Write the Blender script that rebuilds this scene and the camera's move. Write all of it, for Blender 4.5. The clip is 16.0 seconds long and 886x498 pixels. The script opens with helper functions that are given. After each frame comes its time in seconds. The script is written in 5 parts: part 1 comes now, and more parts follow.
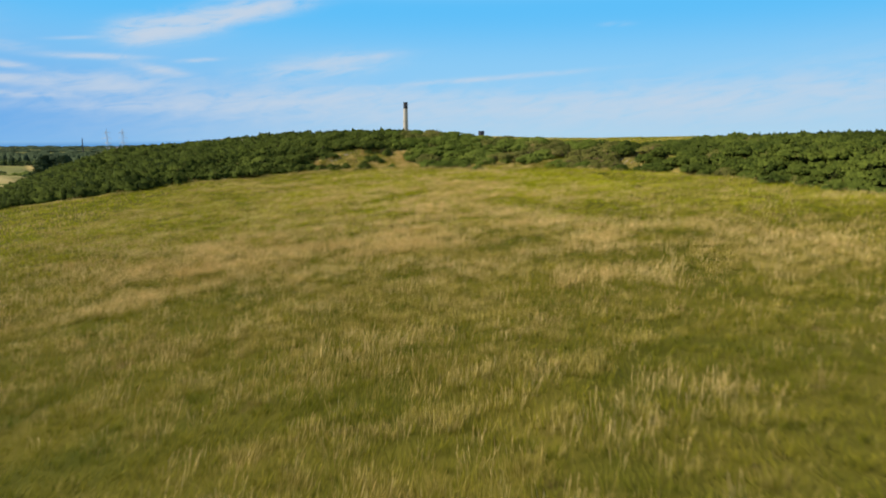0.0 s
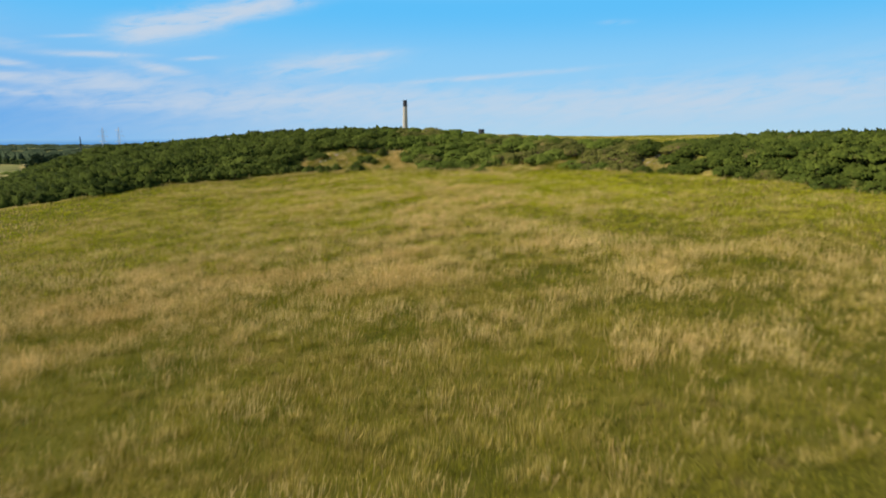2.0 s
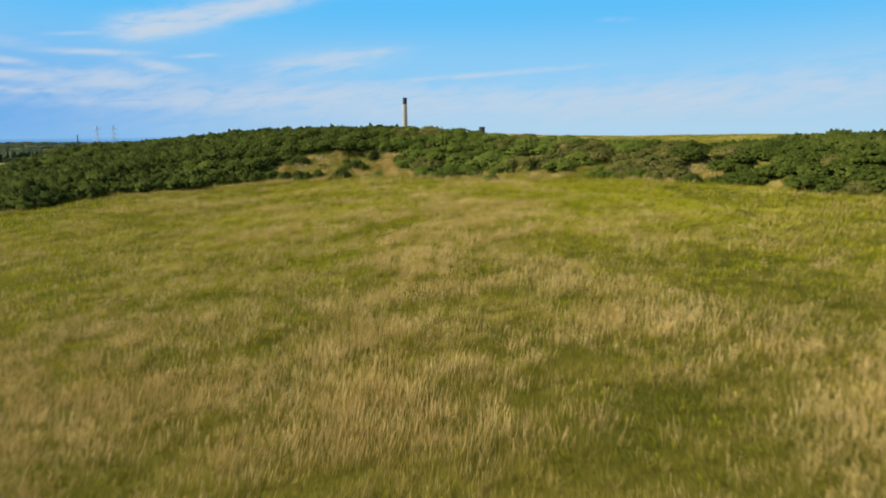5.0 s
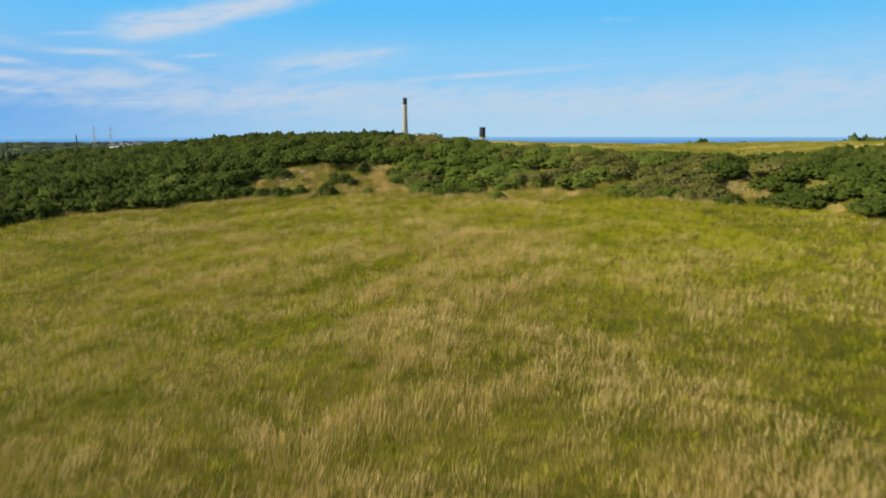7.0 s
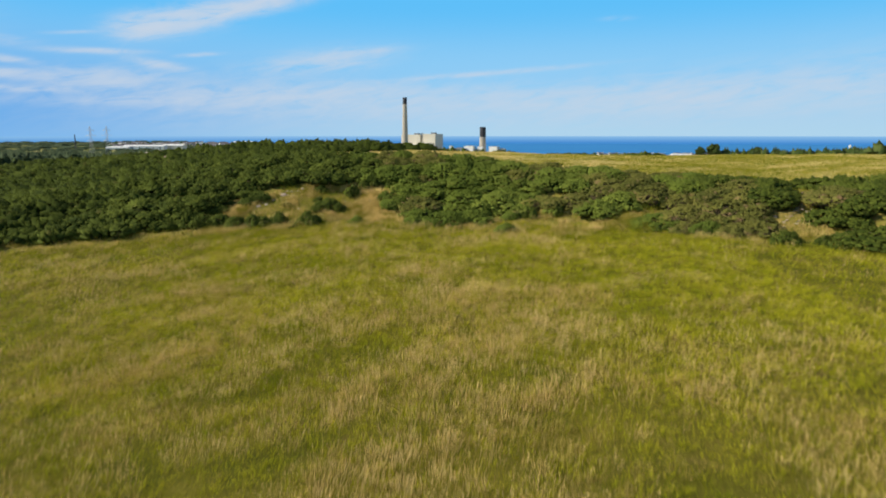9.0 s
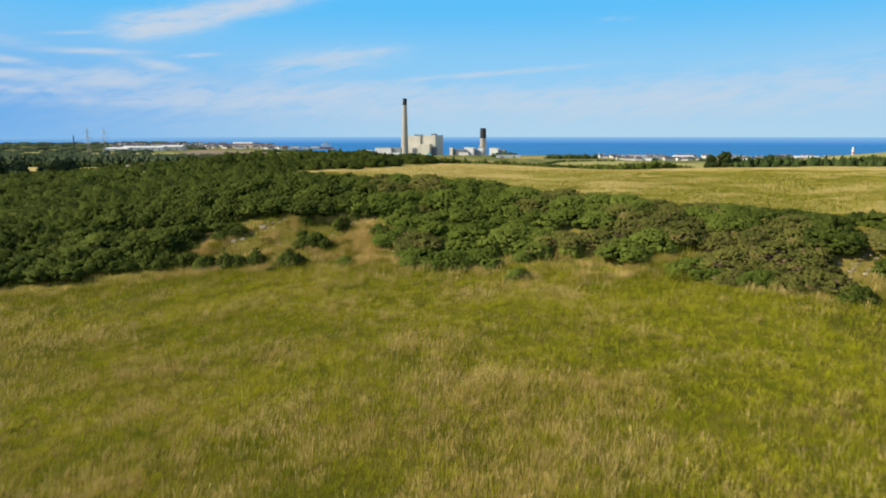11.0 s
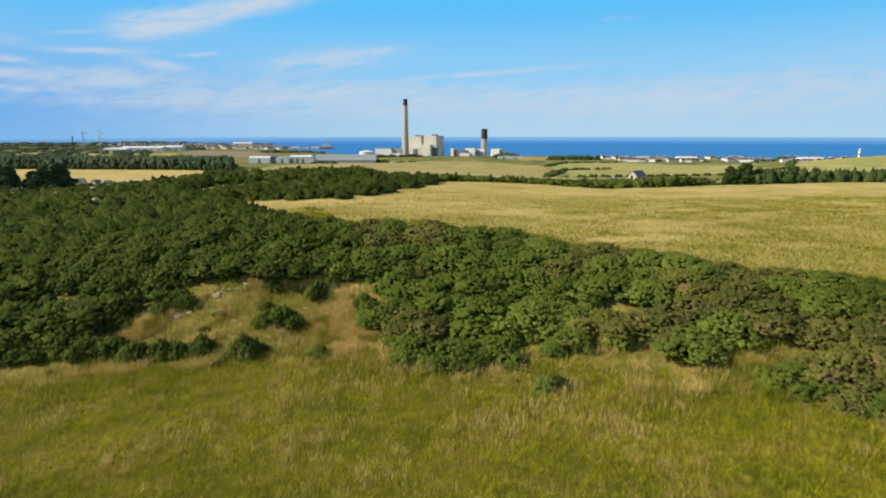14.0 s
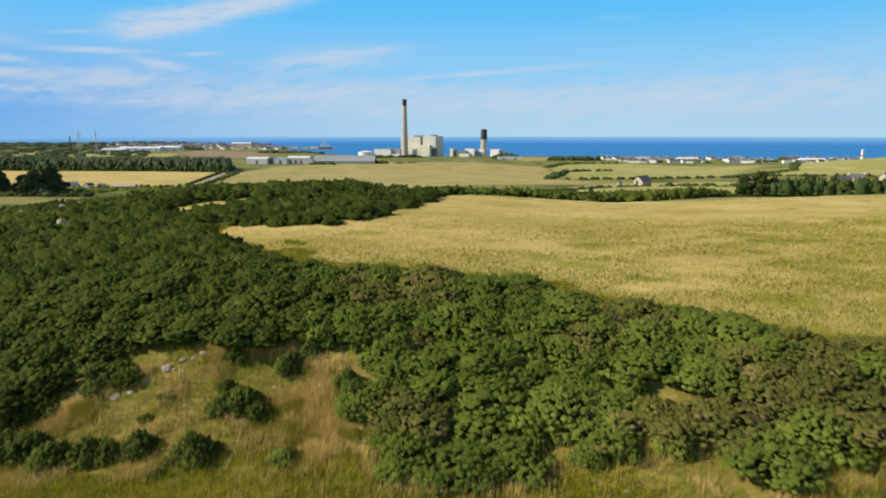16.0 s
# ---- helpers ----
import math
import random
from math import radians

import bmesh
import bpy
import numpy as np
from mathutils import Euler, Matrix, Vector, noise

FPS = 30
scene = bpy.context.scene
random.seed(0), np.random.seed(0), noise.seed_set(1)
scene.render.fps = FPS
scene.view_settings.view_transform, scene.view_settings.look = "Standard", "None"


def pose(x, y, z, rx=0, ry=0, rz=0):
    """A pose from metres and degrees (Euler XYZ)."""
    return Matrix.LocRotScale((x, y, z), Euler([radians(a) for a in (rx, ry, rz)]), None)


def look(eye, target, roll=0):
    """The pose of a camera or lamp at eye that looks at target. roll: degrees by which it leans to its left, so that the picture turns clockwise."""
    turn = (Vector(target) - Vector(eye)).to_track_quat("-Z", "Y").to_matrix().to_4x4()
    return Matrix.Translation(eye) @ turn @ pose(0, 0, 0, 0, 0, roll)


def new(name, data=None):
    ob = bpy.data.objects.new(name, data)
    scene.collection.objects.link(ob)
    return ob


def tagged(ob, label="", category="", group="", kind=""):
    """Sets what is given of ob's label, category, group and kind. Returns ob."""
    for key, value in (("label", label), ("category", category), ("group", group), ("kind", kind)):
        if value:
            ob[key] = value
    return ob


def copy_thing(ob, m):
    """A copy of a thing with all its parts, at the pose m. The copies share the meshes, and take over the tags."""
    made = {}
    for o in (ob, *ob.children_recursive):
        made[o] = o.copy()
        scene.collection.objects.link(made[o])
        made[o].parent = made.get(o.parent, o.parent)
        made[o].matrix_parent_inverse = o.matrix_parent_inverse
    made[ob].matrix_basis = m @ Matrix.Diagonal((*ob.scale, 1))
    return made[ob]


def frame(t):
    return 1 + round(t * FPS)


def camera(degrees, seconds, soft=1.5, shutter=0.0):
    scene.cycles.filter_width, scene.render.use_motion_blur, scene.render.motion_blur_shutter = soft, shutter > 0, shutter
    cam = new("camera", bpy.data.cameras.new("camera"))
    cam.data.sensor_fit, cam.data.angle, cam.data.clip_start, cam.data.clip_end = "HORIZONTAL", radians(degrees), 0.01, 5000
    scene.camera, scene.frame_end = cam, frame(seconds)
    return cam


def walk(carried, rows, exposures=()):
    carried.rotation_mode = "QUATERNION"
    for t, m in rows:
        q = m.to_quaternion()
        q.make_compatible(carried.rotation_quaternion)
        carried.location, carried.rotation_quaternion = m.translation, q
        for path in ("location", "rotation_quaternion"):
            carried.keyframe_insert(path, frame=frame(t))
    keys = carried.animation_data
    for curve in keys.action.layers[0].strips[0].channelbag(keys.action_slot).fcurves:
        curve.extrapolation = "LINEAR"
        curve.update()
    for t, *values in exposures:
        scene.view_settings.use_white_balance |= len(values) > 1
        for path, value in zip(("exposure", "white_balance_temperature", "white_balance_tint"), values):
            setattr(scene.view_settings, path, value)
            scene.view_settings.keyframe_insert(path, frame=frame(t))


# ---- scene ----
cam = camera(68.57, 16.0, soft=1.9, shutter=0.8)
# seconds, x, y, z, yaw, pitch
PATH = [
    (0.0, -0.02, 0.03, 59.98, -0.00, -9.54),
    (0.5, -0.07, 3.00, 60.00, -0.01, -9.58),
    (1.0, -0.07, 5.99, 60.00, -0.01, -9.62),
    (1.5, -0.08, 9.08, 60.02, -0.02, -9.66),
    (2.0, -0.13, 12.17, 60.04, -0.02, -9.69),
    (2.5, -0.18, 15.26, 60.05, -0.02, -9.72),
    (3.0, -0.25, 18.29, 60.07, -0.02, -9.75),
    (3.5, -0.32, 21.38, 60.07, -0.02, -9.79),
    (4.0, -0.41, 24.53, 60.15, -0.02, -9.83),
    (6.5, -0.22, 39.73, 61.44, 0.01, -9.92),
    (7.0, -0.19, 42.60, 61.93, 0.02, -9.90),
    (7.5, -0.14, 45.39, 62.49, 0.04, -9.92),
    (8.0, -0.11, 48.33, 63.09, 0.04, -9.94),
    (8.5, -0.13, 51.29, 63.69, 0.03, -9.96),
    (9.0, -0.18, 54.11, 64.29, 0.03, -9.98),
    (11.5, -0.37, 66.94, 67.45, 0.04, -9.94),
    (12.0, -0.41, 69.57, 68.06, 0.04, -9.96),
    (12.5, -0.47, 72.37, 68.67, 0.07, -9.99),
    (13.0, -0.52, 75.18, 69.27, 0.09, -10.01),
    (13.5, -0.55, 77.92, 69.85, 0.10, -10.01),
    (14.0, -0.59, 80.69, 70.44, 0.11, -10.00),
    (14.5, -0.64, 83.43, 71.04, 0.11, -9.99),
    (15.0, -0.70, 86.19, 71.64, 0.09, -10.00),
    (15.5, -0.76, 88.95, 72.25, 0.07, -10.01),
    (16.0, -0.82, 91.75, 72.87, 0.05, -10.04),
]
walk(cam, [(t, pose(x, y, z, 90 + pitch, 0, yaw)) for t, x, y, z, yaw, pitch in PATH])

# ---------------------------------------------------------------- sky and sun
EXPOSURE = 0.2
HAZE = 0.5 ** EXPOSURE                # brightness of the low sky
SUN_UP, SUN_TURN = 34.0, -97.0        # height, and bearing from straight ahead (west is minus)
world = bpy.data.worlds.new("sky")
scene.world = world
world.use_nodes = True
wt = world.node_tree
wt.nodes.clear()


def wnode(kind, **values):
    n = wt.nodes.new(kind)
    for k, v in values.items():
        n.inputs[k].default_value = v
    return n


def wmath(op, a, b=0.0, c=0.0):
    n = wt.nodes.new("ShaderNodeMath")
    n.operation = op
    for i, v in enumerate((a, b, c)):
        if isinstance(v, (int, float)):
            n.inputs[i].default_value = v
        else:
            wt.links.new(v, n.inputs[i])
    return n.outputs[0]


sky = wt.nodes.new("ShaderNodeTexSky")
sky.sky_type, sky.sun_disc = "NISHITA", False
sky.sun_elevation, sky.sun_rotation = radians(SUN_UP), radians(SUN_TURN)
sky.altitude, sky.air_density, sky.dust_density, sky.ozone_density = 60, 0.75, 0.15, 3.0
grade = wt.nodes.new("ShaderNodeHueSaturation")
grade.inputs["Saturation"].default_value = 1.25
wt.links.new(sky.outputs[0], grade.inputs["Color"])
# thin high cloud: streaks in the plane of bearing and height
where = wt.nodes.new("ShaderNodeTexCoord")
split = wt.nodes.new("ShaderNodeSeparateXYZ")
wt.links.new(where.outputs["Generated"], split.inputs[0])
bearing = wmath("ARCTAN2", split.outputs[0], split.outputs[1])
rise = split.outputs[2]
place = wt.nodes.new("ShaderNodeCombineXYZ")
tip = wmath("MULTIPLY_ADD", bearing, -0.16, rise)
wt.links.new(bearing, place.inputs[0])
wt.links.new(wmath("MULTIPLY", tip, 4.2), place.inputs[1])
wisp = wnode("ShaderNodeTexNoise", Scale=17.0, Detail=10.0, Roughness=0.62, Distortion=0.5)
wt.links.new(place.outputs[0], wisp.inputs["Vector"])


def soft_spot(b, r, wb, wr, lean=0.0):
    """A soft patch of the sky round bearing b and height r."""
    db = wmath("SUBTRACT", bearing, b)
    dr = wmath("SUBTRACT", wmath("SUBTRACT", rise, r), wmath("MULTIPLY", db, lean))
    q = wmath("ADD", wmath("POWER", wmath("ABSOLUTE", wmath("DIVIDE", db, wb)), 2.0), wmath("POWER", wmath("ABSOLUTE", wmath("DIVIDE", dr, wr)), 2.0))
    return wmath("EXPONENT", wmath("MULTIPLY", q, -1.0))


# bearing, height, half width, half depth, lean, thickness of each wisp
WISPS = [(-0.415, 0.143, 0.035, 0.014, 0.10, 1.5), (-0.345, 0.160, 0.062, 0.0145, 0.24, 1.5), (-0.265, 0.180, 0.065, 0.011, 0.2, 1.4), (-0.482, 0.1085, 0.05, 0.0035, 0.02, 0.95), (-0.475, 0.074, 0.085, 0.013, 0.02, 0.95),
         (-0.40, 0.094, 0.035, 0.0055, -0.16, 0.8), (-0.185, 0.104, 0.085, 0.014, 0.12, 0.8), (-0.13, 0.117, 0.05, 0.004, 0.12, 0.5), (0.06, 0.089, 0.13, 0.0035, 0.07, 0.6), (-0.24, 0.058, 0.22, 0.016, 0.03, 0.75),
         (-0.585, 0.116, 0.03, 0.005, 0.0, 0.7), (-0.585, 0.094, 0.04, 0.004, -0.1, 0.8), (-0.59, 0.076, 0.045, 0.005, 0.0, 0.9), (-0.58, 0.057, 0.06, 0.004, 0.0, 0.7), (-0.35, 0.109, 0.025, 0.0025, 0.1, 0.7), (-0.50, 0.130, 0.03, 0.002, 0.1, 0.4), (0.25, 0.161, 0.02, 0.003, 0.0, 0.25),
         (0.05, 0.045, 0.45, 0.022, 0.04, 0.42), (0.42, 0.055, 0.30, 0.03, 0.05, 0.42), (-0.45, 0.045, 0.15, 0.006, 0.0, 0.3), (-0.75, 0.13, 0.10, 0.03, 0.1, 0.5), (0.9, 0.12, 0.3, 0.04, 0.1, 0.3)]
ragged = wmath("MULTIPLY_ADD", wisp.outputs[0], 5.4, -1.6)
cloud = 0.0
for b, r, wb, wr, lean, thick in WISPS:
    cloud = wmath("ADD", cloud, wmath("MULTIPLY", soft_spot(b, r, wb, wr, lean), thick))
cloud = wmath("MULTIPLY_ADD", wmath("EXPONENT", wmath("MULTIPLY", wmath("MAXIMUM", wmath("MULTIPLY", cloud, ragged), 0.0), -1.15)), -0.95, 0.95)
# the low sky: hazy and pale at the horizon, clear blue above
ramp = wt.nodes.new("ShaderNodeValToRGB")
ramp.color_ramp.interpolation = "EASE"
for pos, col in ((0.0, (0.43, 0.66, 0.84)), (0.10, (0.40, 0.64, 0.85)), (0.30, (0.27, 0.60, 0.91)), (0.62, (0.115, 0.52, 0.94)), (1.0, (0.08, 0.42, 0.88))):
    e = ramp.color_ramp.elements.new(pos)
    e.color = (*col, 1)
ramp.color_ramp.elements.remove(ramp.color_ramp.elements[-1])
ramp.color_ramp.elements.remove(ramp.color_ramp.elements[0])
wt.links.new(wmath("MULTIPLY", wmath("MAXIMUM", rise, 0.0), 3.3), ramp.inputs[0])
SKY = 0.09
lift = wt.nodes.new("ShaderNodeVectorMath")
lift.operation = "SCALE"
wt.links.new(wmath("MULTIPLY", HAZE / SKY, 1.0), lift.inputs["Scale"])
deep = wt.nodes.new("ShaderNodeMix")
deep.data_type = "RGBA"
deep.inputs["B"].default_value = (0.13, 0.40, 0.82, 1)
wt.links.new(wmath("MULTIPLY", soft_spot(-0.66, 0.035, 0.40, 0.085), 0.95), deep.inputs["Factor"])
wt.links.new(ramp.outputs[0], deep.inputs["A"])
wt.links.new(deep.outputs["Result"], lift.inputs[0])
low = wt.nodes.new("ShaderNodeMix")
low.data_type = "RGBA"
near_rim = wt.nodes.new("ShaderNodeMapRange")
near_rim.interpolation_type = "SMOOTHSTEP"
near_rim.inputs["From Min"].default_value, near_rim.inputs["From Max"].default_value = 0.62, 0.22
wt.links.new(rise, near_rim.inputs["Value"])
wt.links.new(near_rim.outputs[0], low.inputs["Factor"])
wt.links.new(grade.outputs[0], low.inputs["A"])
wt.links.new(lift.outputs[0], low.inputs["B"])
mix = wt.nodes.new("ShaderNodeMix")
mix.data_type = "RGBA"
mix.inputs["B"].default_value = tuple(HAZE / SKY * c for c in (0.57, 0.66, 0.78)) + (1,)
wt.links.new(cloud, mix.inputs["Factor"])
wt.links.new(low.outputs["Result"], mix.inputs["A"])
back = wnode("ShaderNodeBackground", Strength=SKY)
wt.links.new(mix.outputs["Result"], back.inputs[0])
wt.links.new(back.outputs[0], wt.nodes.new("ShaderNodeOutputWorld").inputs[0])

sun = new("sun", bpy.data.lights.new("sun", "SUN"))
scene.view_settings.exposure = EXPOSURE
sun.data.energy, sun.data.angle, sun.data.color = 5.0, radians(0.53), (1.0, 0.90, 0.72)
reach = math.cos(radians(SUN_UP))
to_sun = Vector((reach * math.sin(radians(SUN_TURN)), reach * math.cos(radians(SUN_TURN)), math.sin(radians(SUN_UP))))
sun.matrix_world = look(to_sun * 500, (0, 0, 0))

# ---------------------------------------------------------------- the lie of the land
EDGE_X = [-120, -75, -61, -47, -28, -10, 5, 19, 26, 36.5, 38.5, 43, 46, 49, 62]
EDGE_Y = [96, 110, 114, 121, 124, 126, 125, 117, 113, 106, 97, 90, 82, 75, 52]


def smooth(a, b, v):
    u = np.clip((np.asarray(v, float) - a) / (b - a), 0, 1)
    return u * u * (3 - 2 * u)


def meadow_height(x, y):
    x, y = np.clip(x, -85, 70), np.clip(y, -20, 140) - 70
    return 51.95 + 0.063 * x + 0.0224 * y - 0.00038 * x * x - 0.00043 * x * y + 0.00053 * y * y


def hill_height(x, y):
    """The upper field and the gorse slope that falls away beside it."""
    left = np.maximum(-18 - x, 0) / 50
    z = 61.0 - 0.8 * np.exp(-((x - 35) / 26) ** 2) + 0.006 * np.clip(x - 40, 0, 100)
    z = z - 8.5 * np.minimum(left, 3.0) ** 1.5 * (1 - 0.8 * smooth(150, 235, y))
    z = z - 0.25 * np.maximum(-106 - x, 0) * smooth(150, 235, y)
    slope = 0.02 + 0.025 * (smooth(0, 12, x) - smooth(40, 52, x))
    back = (0.010 + 0.018 * smooth(5, 45, x)) * np.maximum(y - 165, 0) + 0.00055 * np.maximum(y - 195, 0) ** 2
    right = smooth(45, 85, x)
    back = back * (1 - right) + (0.25 + 0.033 * np.maximum(y - 150, 0)) * right
    return z - slope * np.maximum(165 - y, 0) - back


def plain_height(x, y):
    """The country between the hill and the sea, lower towards the west."""
    east = np.interp(y, [200, 250, 300, 350, 450, 600, 700, 1000, 1500, 1900, 3000], [61, 57.6, 53, 50, 45, 34, 27, 17, 12, 9, 7])
    west = np.interp(y, [200, 250, 300, 400, 550, 800, 1000, 1500, 1900, 2600, 3400, 4500], [58, 56, 50, 37, 28.5, 22, 18, 12, 9, 10, 14, 17])
    s = smooth(-0.28, 0.06, x / np.maximum(y + 60.0, 50.0))
    z = west * (1 - s) + east * s
    return z + 31 * np.exp(-((x - 720) / 300) ** 2 - ((y - 900) / 260) ** 2)


def coast(x, y):
    """How far out the land goes on the bearing x / y."""
    return np.interp(x / np.maximum(y, 50.0), [-0.42, -0.36, -0.27, -0.24, -0.215, -0.125, -0.05, 0.1, 0.19, 0.27, 0.45, 0.57, 0.7],
                     [4700, 4300, 3800, 3100, 2500, 2170, 2110, 2110, 2020, 1960, 1930, 1880, 1700])


def height(x, y):
    x, y = np.asarray(x, float), np.asarray(y, float)
    edge = np.interp(x, EDGE_X, EDGE_Y)
    width = np.interp(x, [-60, -20, 5, 24, 32, 38, 46], [34, 23, 18, 17, 14, 14, 22])
    s = smooth(0, 1, (y - edge) / width)
    z = meadow_height(x, y) * (1 - s) + hill_height(x, y) * s
    f = smooth(235, 290, y)
    z = z * (1 - f) + plain_height(x, y) * f
    # the gorse slope stays up behind the bank, then drops away past its brow
    brow = 1.4 * smooth(26, 52, -x) * smooth(160, 188, y) * (1 - smooth(208, 236, y)) + 1.5 * smooth(66, 108, -x) * smooth(150, 180, y) * (1 - smooth(190, 226, y))
    brow = brow + 1.6 * smooth(10, 26, -x) * (1 - smooth(52, 66, -x)) * smooth(206, 234, y) * (1 - smooth(250, 300, y))
    z = z + brow - 0.16 * np.clip(-66 - x, 0, 60) * smooth(216, 250, y) * (1 - smooth(320, 430, y))
    c = smooth(-70, 30, y - coast(x, y))
    return z * (1 - c) - 8 * c


# ---------------------------------------------------------------- materials
def surface(name, c1, c2, big=0.2, fine=3.0, rough=0.8, bump=0.0, island=0.0, per_object=0.0, stretch=(1, 1, 1), c3=None, third=0.1, spec=0.3, metal=0.0, thin=0.0, foot=None):
    """Two colours mixed by noise at two scales, a third in blotches; island and per_object vary the mix piece by piece;
    thin: how much light comes through; foot: the colour at the foot of a blade, with the shade of the sward in it.
    """
    m = bpy.data.materials.new(name)
    m.use_nodes = True
    nt = m.node_tree
    p = nt.nodes["Principled BSDF"]
    p.inputs["Roughness"].default_value = rough
    p.inputs["Metallic"].default_value = metal
    p.inputs["Specular IOR Level"].default_value = spec
    tc, mp = nt.nodes.new("ShaderNodeTexCoord"), nt.nodes.new("ShaderNodeMapping")
    mp.inputs["Scale"].default_value = stretch
    nt.links.new(tc.outputs["Object"], mp.inputs[0])

    def noise_of(scale, detail):
        n = nt.nodes.new("ShaderNodeTexNoise")
        n.inputs["Scale"].default_value, n.inputs["Detail"].default_value = scale, detail
        nt.links.new(mp.outputs[0], n.inputs["Vector"])
        return n.outputs[0]

    def calc(op, a, b):
        n = nt.nodes.new("ShaderNodeMath")
        n.operation = op
        for i, v in enumerate((a, b)):
            if isinstance(v, (int, float)):
                n.inputs[i].default_value = v
            else:
                nt.links.new(v, n.inputs[i])
        return n.outputs[0]

    def blend(f, a, b):
        n = nt.nodes.new("ShaderNodeMix")
        n.data_type = "RGBA"
        nt.links.new(f, n.inputs["Factor"])
        for k, v in (("A", a), ("B", b)):
            if isinstance(v, tuple):
                n.inputs[k].default_value = (*v, 1)
            else:
                nt.links.new(v, n.inputs[k])
        return n.outputs["Result"]

    def ramp(v, lo, hi):
        n = nt.nodes.new("ShaderNodeMapRange")
        n.inputs["From Min"].default_value, n.inputs["From Max"].default_value = lo, hi
        nt.links.new(v, n.inputs["Value"])
        return n.outputs[0]

    a, b = noise_of(big, 4.0), noise_of(fine, 5.0)
    f = ramp(calc("ADD", calc("MULTIPLY", a, 0.6), calc("MULTIPLY", b, 0.4)), 0.33, 0.67)
    if island:
        geo = nt.nodes.new("ShaderNodeNewGeometry")
        shift = calc("MULTIPLY", calc("SUBTRACT", geo.outputs["Random Per Island"], 0.5), island)
        f = calc("MINIMUM", calc("MAXIMUM", calc("ADD", f, shift), 0.0), 1.0)
    if per_object:
        info = nt.nodes.new("ShaderNodeObjectInfo")
        shift = calc("MULTIPLY", calc("SUBTRACT", info.outputs["Random"], 0.5), per_object)
        f = calc("MINIMUM", calc("MAXIMUM", calc("ADD", f, shift), 0.0), 1.0)
    col = blend(f, c1, c2)
    if c3:
        col = blend(ramp(noise_of(big * 2.3 + 0.01, 6.0), 0.62 - third, 0.72 - third), col, c3)
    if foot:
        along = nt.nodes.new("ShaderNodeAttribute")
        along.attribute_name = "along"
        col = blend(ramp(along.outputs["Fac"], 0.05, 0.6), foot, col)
    nt.links.new(col, p.inputs["Base Color"])
    if bump:
        bp = nt.nodes.new("ShaderNodeBump")
        bp.inputs["Strength"].default_value, bp.inputs["Distance"].default_value = 0.6, bump
        nt.links.new(b, bp.inputs["Height"])
        nt.links.new(bp.outputs[0], p.inputs["Normal"])
    if thin:
        through_leaf, both = nt.nodes.new("ShaderNodeBsdfTranslucent"), nt.nodes.new("ShaderNodeMixShader")
        nt.links.new(col, through_leaf.inputs["Color"])
        both.inputs[0].default_value = thin
        nt.links.new(p.outputs[0], both.inputs[1])
        nt.links.new(through_leaf.outputs[0], both.inputs[2])
        nt.links.new(both.outputs[0], nt.nodes["Material Output"].inputs["Surface"])
    return m


M = {}
M["land"] = surface("land", (0.16, 0.18, 0.05), (0.29, 0.255, 0.09), 0.006, 0.06, 0.95, c3=(0.10, 0.12, 0.03), third=0.14, spec=0.05)
M["meadow"] = surface("meadow", (0.060, 0.068, 0.006), (0.170, 0.142, 0.022), 0.3, 9.0, 0.95, 0.15, stretch=(1, 0.7, 1), c3=(0.130, 0.100, 0.026), third=0.0, spec=0.05)
M["scrub_soil"] = surface("scrub_soil", (0.095, 0.105, 0.014), (0.33, 0.24, 0.075), 0.45, 2.2, 0.95, 0.08, c3=(0.14, 0.16, 0.016), third=0.05, spec=0.05)
M["upper_field"] = surface("upper_field", (0.33, 0.270, 0.068), (0.60, 0.470, 0.190), 0.07, 0.8, 0.95, 0.06, stretch=(0.6, 1, 1), c3=(0.29, 0.275, 0.05), third=0.05, spec=0.05)
# feet are greener under straw, and darkened for the shade within the sward
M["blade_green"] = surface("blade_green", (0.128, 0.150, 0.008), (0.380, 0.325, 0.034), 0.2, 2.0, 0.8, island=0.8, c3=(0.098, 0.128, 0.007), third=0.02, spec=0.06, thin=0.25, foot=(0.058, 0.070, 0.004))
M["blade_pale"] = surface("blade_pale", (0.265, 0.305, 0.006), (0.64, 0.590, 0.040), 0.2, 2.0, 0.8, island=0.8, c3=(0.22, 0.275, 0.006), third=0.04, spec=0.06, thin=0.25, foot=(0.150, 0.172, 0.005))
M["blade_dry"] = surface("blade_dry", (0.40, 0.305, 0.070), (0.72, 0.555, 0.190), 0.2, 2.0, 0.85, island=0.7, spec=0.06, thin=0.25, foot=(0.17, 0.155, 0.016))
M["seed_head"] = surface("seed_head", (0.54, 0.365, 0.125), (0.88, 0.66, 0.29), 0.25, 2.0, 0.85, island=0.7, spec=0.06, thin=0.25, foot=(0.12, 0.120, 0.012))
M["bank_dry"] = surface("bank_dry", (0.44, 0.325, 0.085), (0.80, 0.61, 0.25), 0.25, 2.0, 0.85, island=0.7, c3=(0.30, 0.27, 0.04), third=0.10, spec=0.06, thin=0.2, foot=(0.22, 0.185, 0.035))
M["field_blade"] = surface("field_blade", (0.40, 0.325, 0.085), (0.74, 0.585, 0.245), 0.07, 0.8, 0.85, island=0.4, c3=(0.38, 0.325, 0.065), third=-0.03, spec=0.05, thin=0.3, stretch=(0.6, 1, 1))
M["rim_blade"] = surface("rim_blade", (0.12, 0.15, 0.009), (0.40, 0.36, 0.045), 0.5, 2.4, 0.85, island=0.6, c3=(0.15, 0.18, 0.012), spec=0.06, thin=0.3)
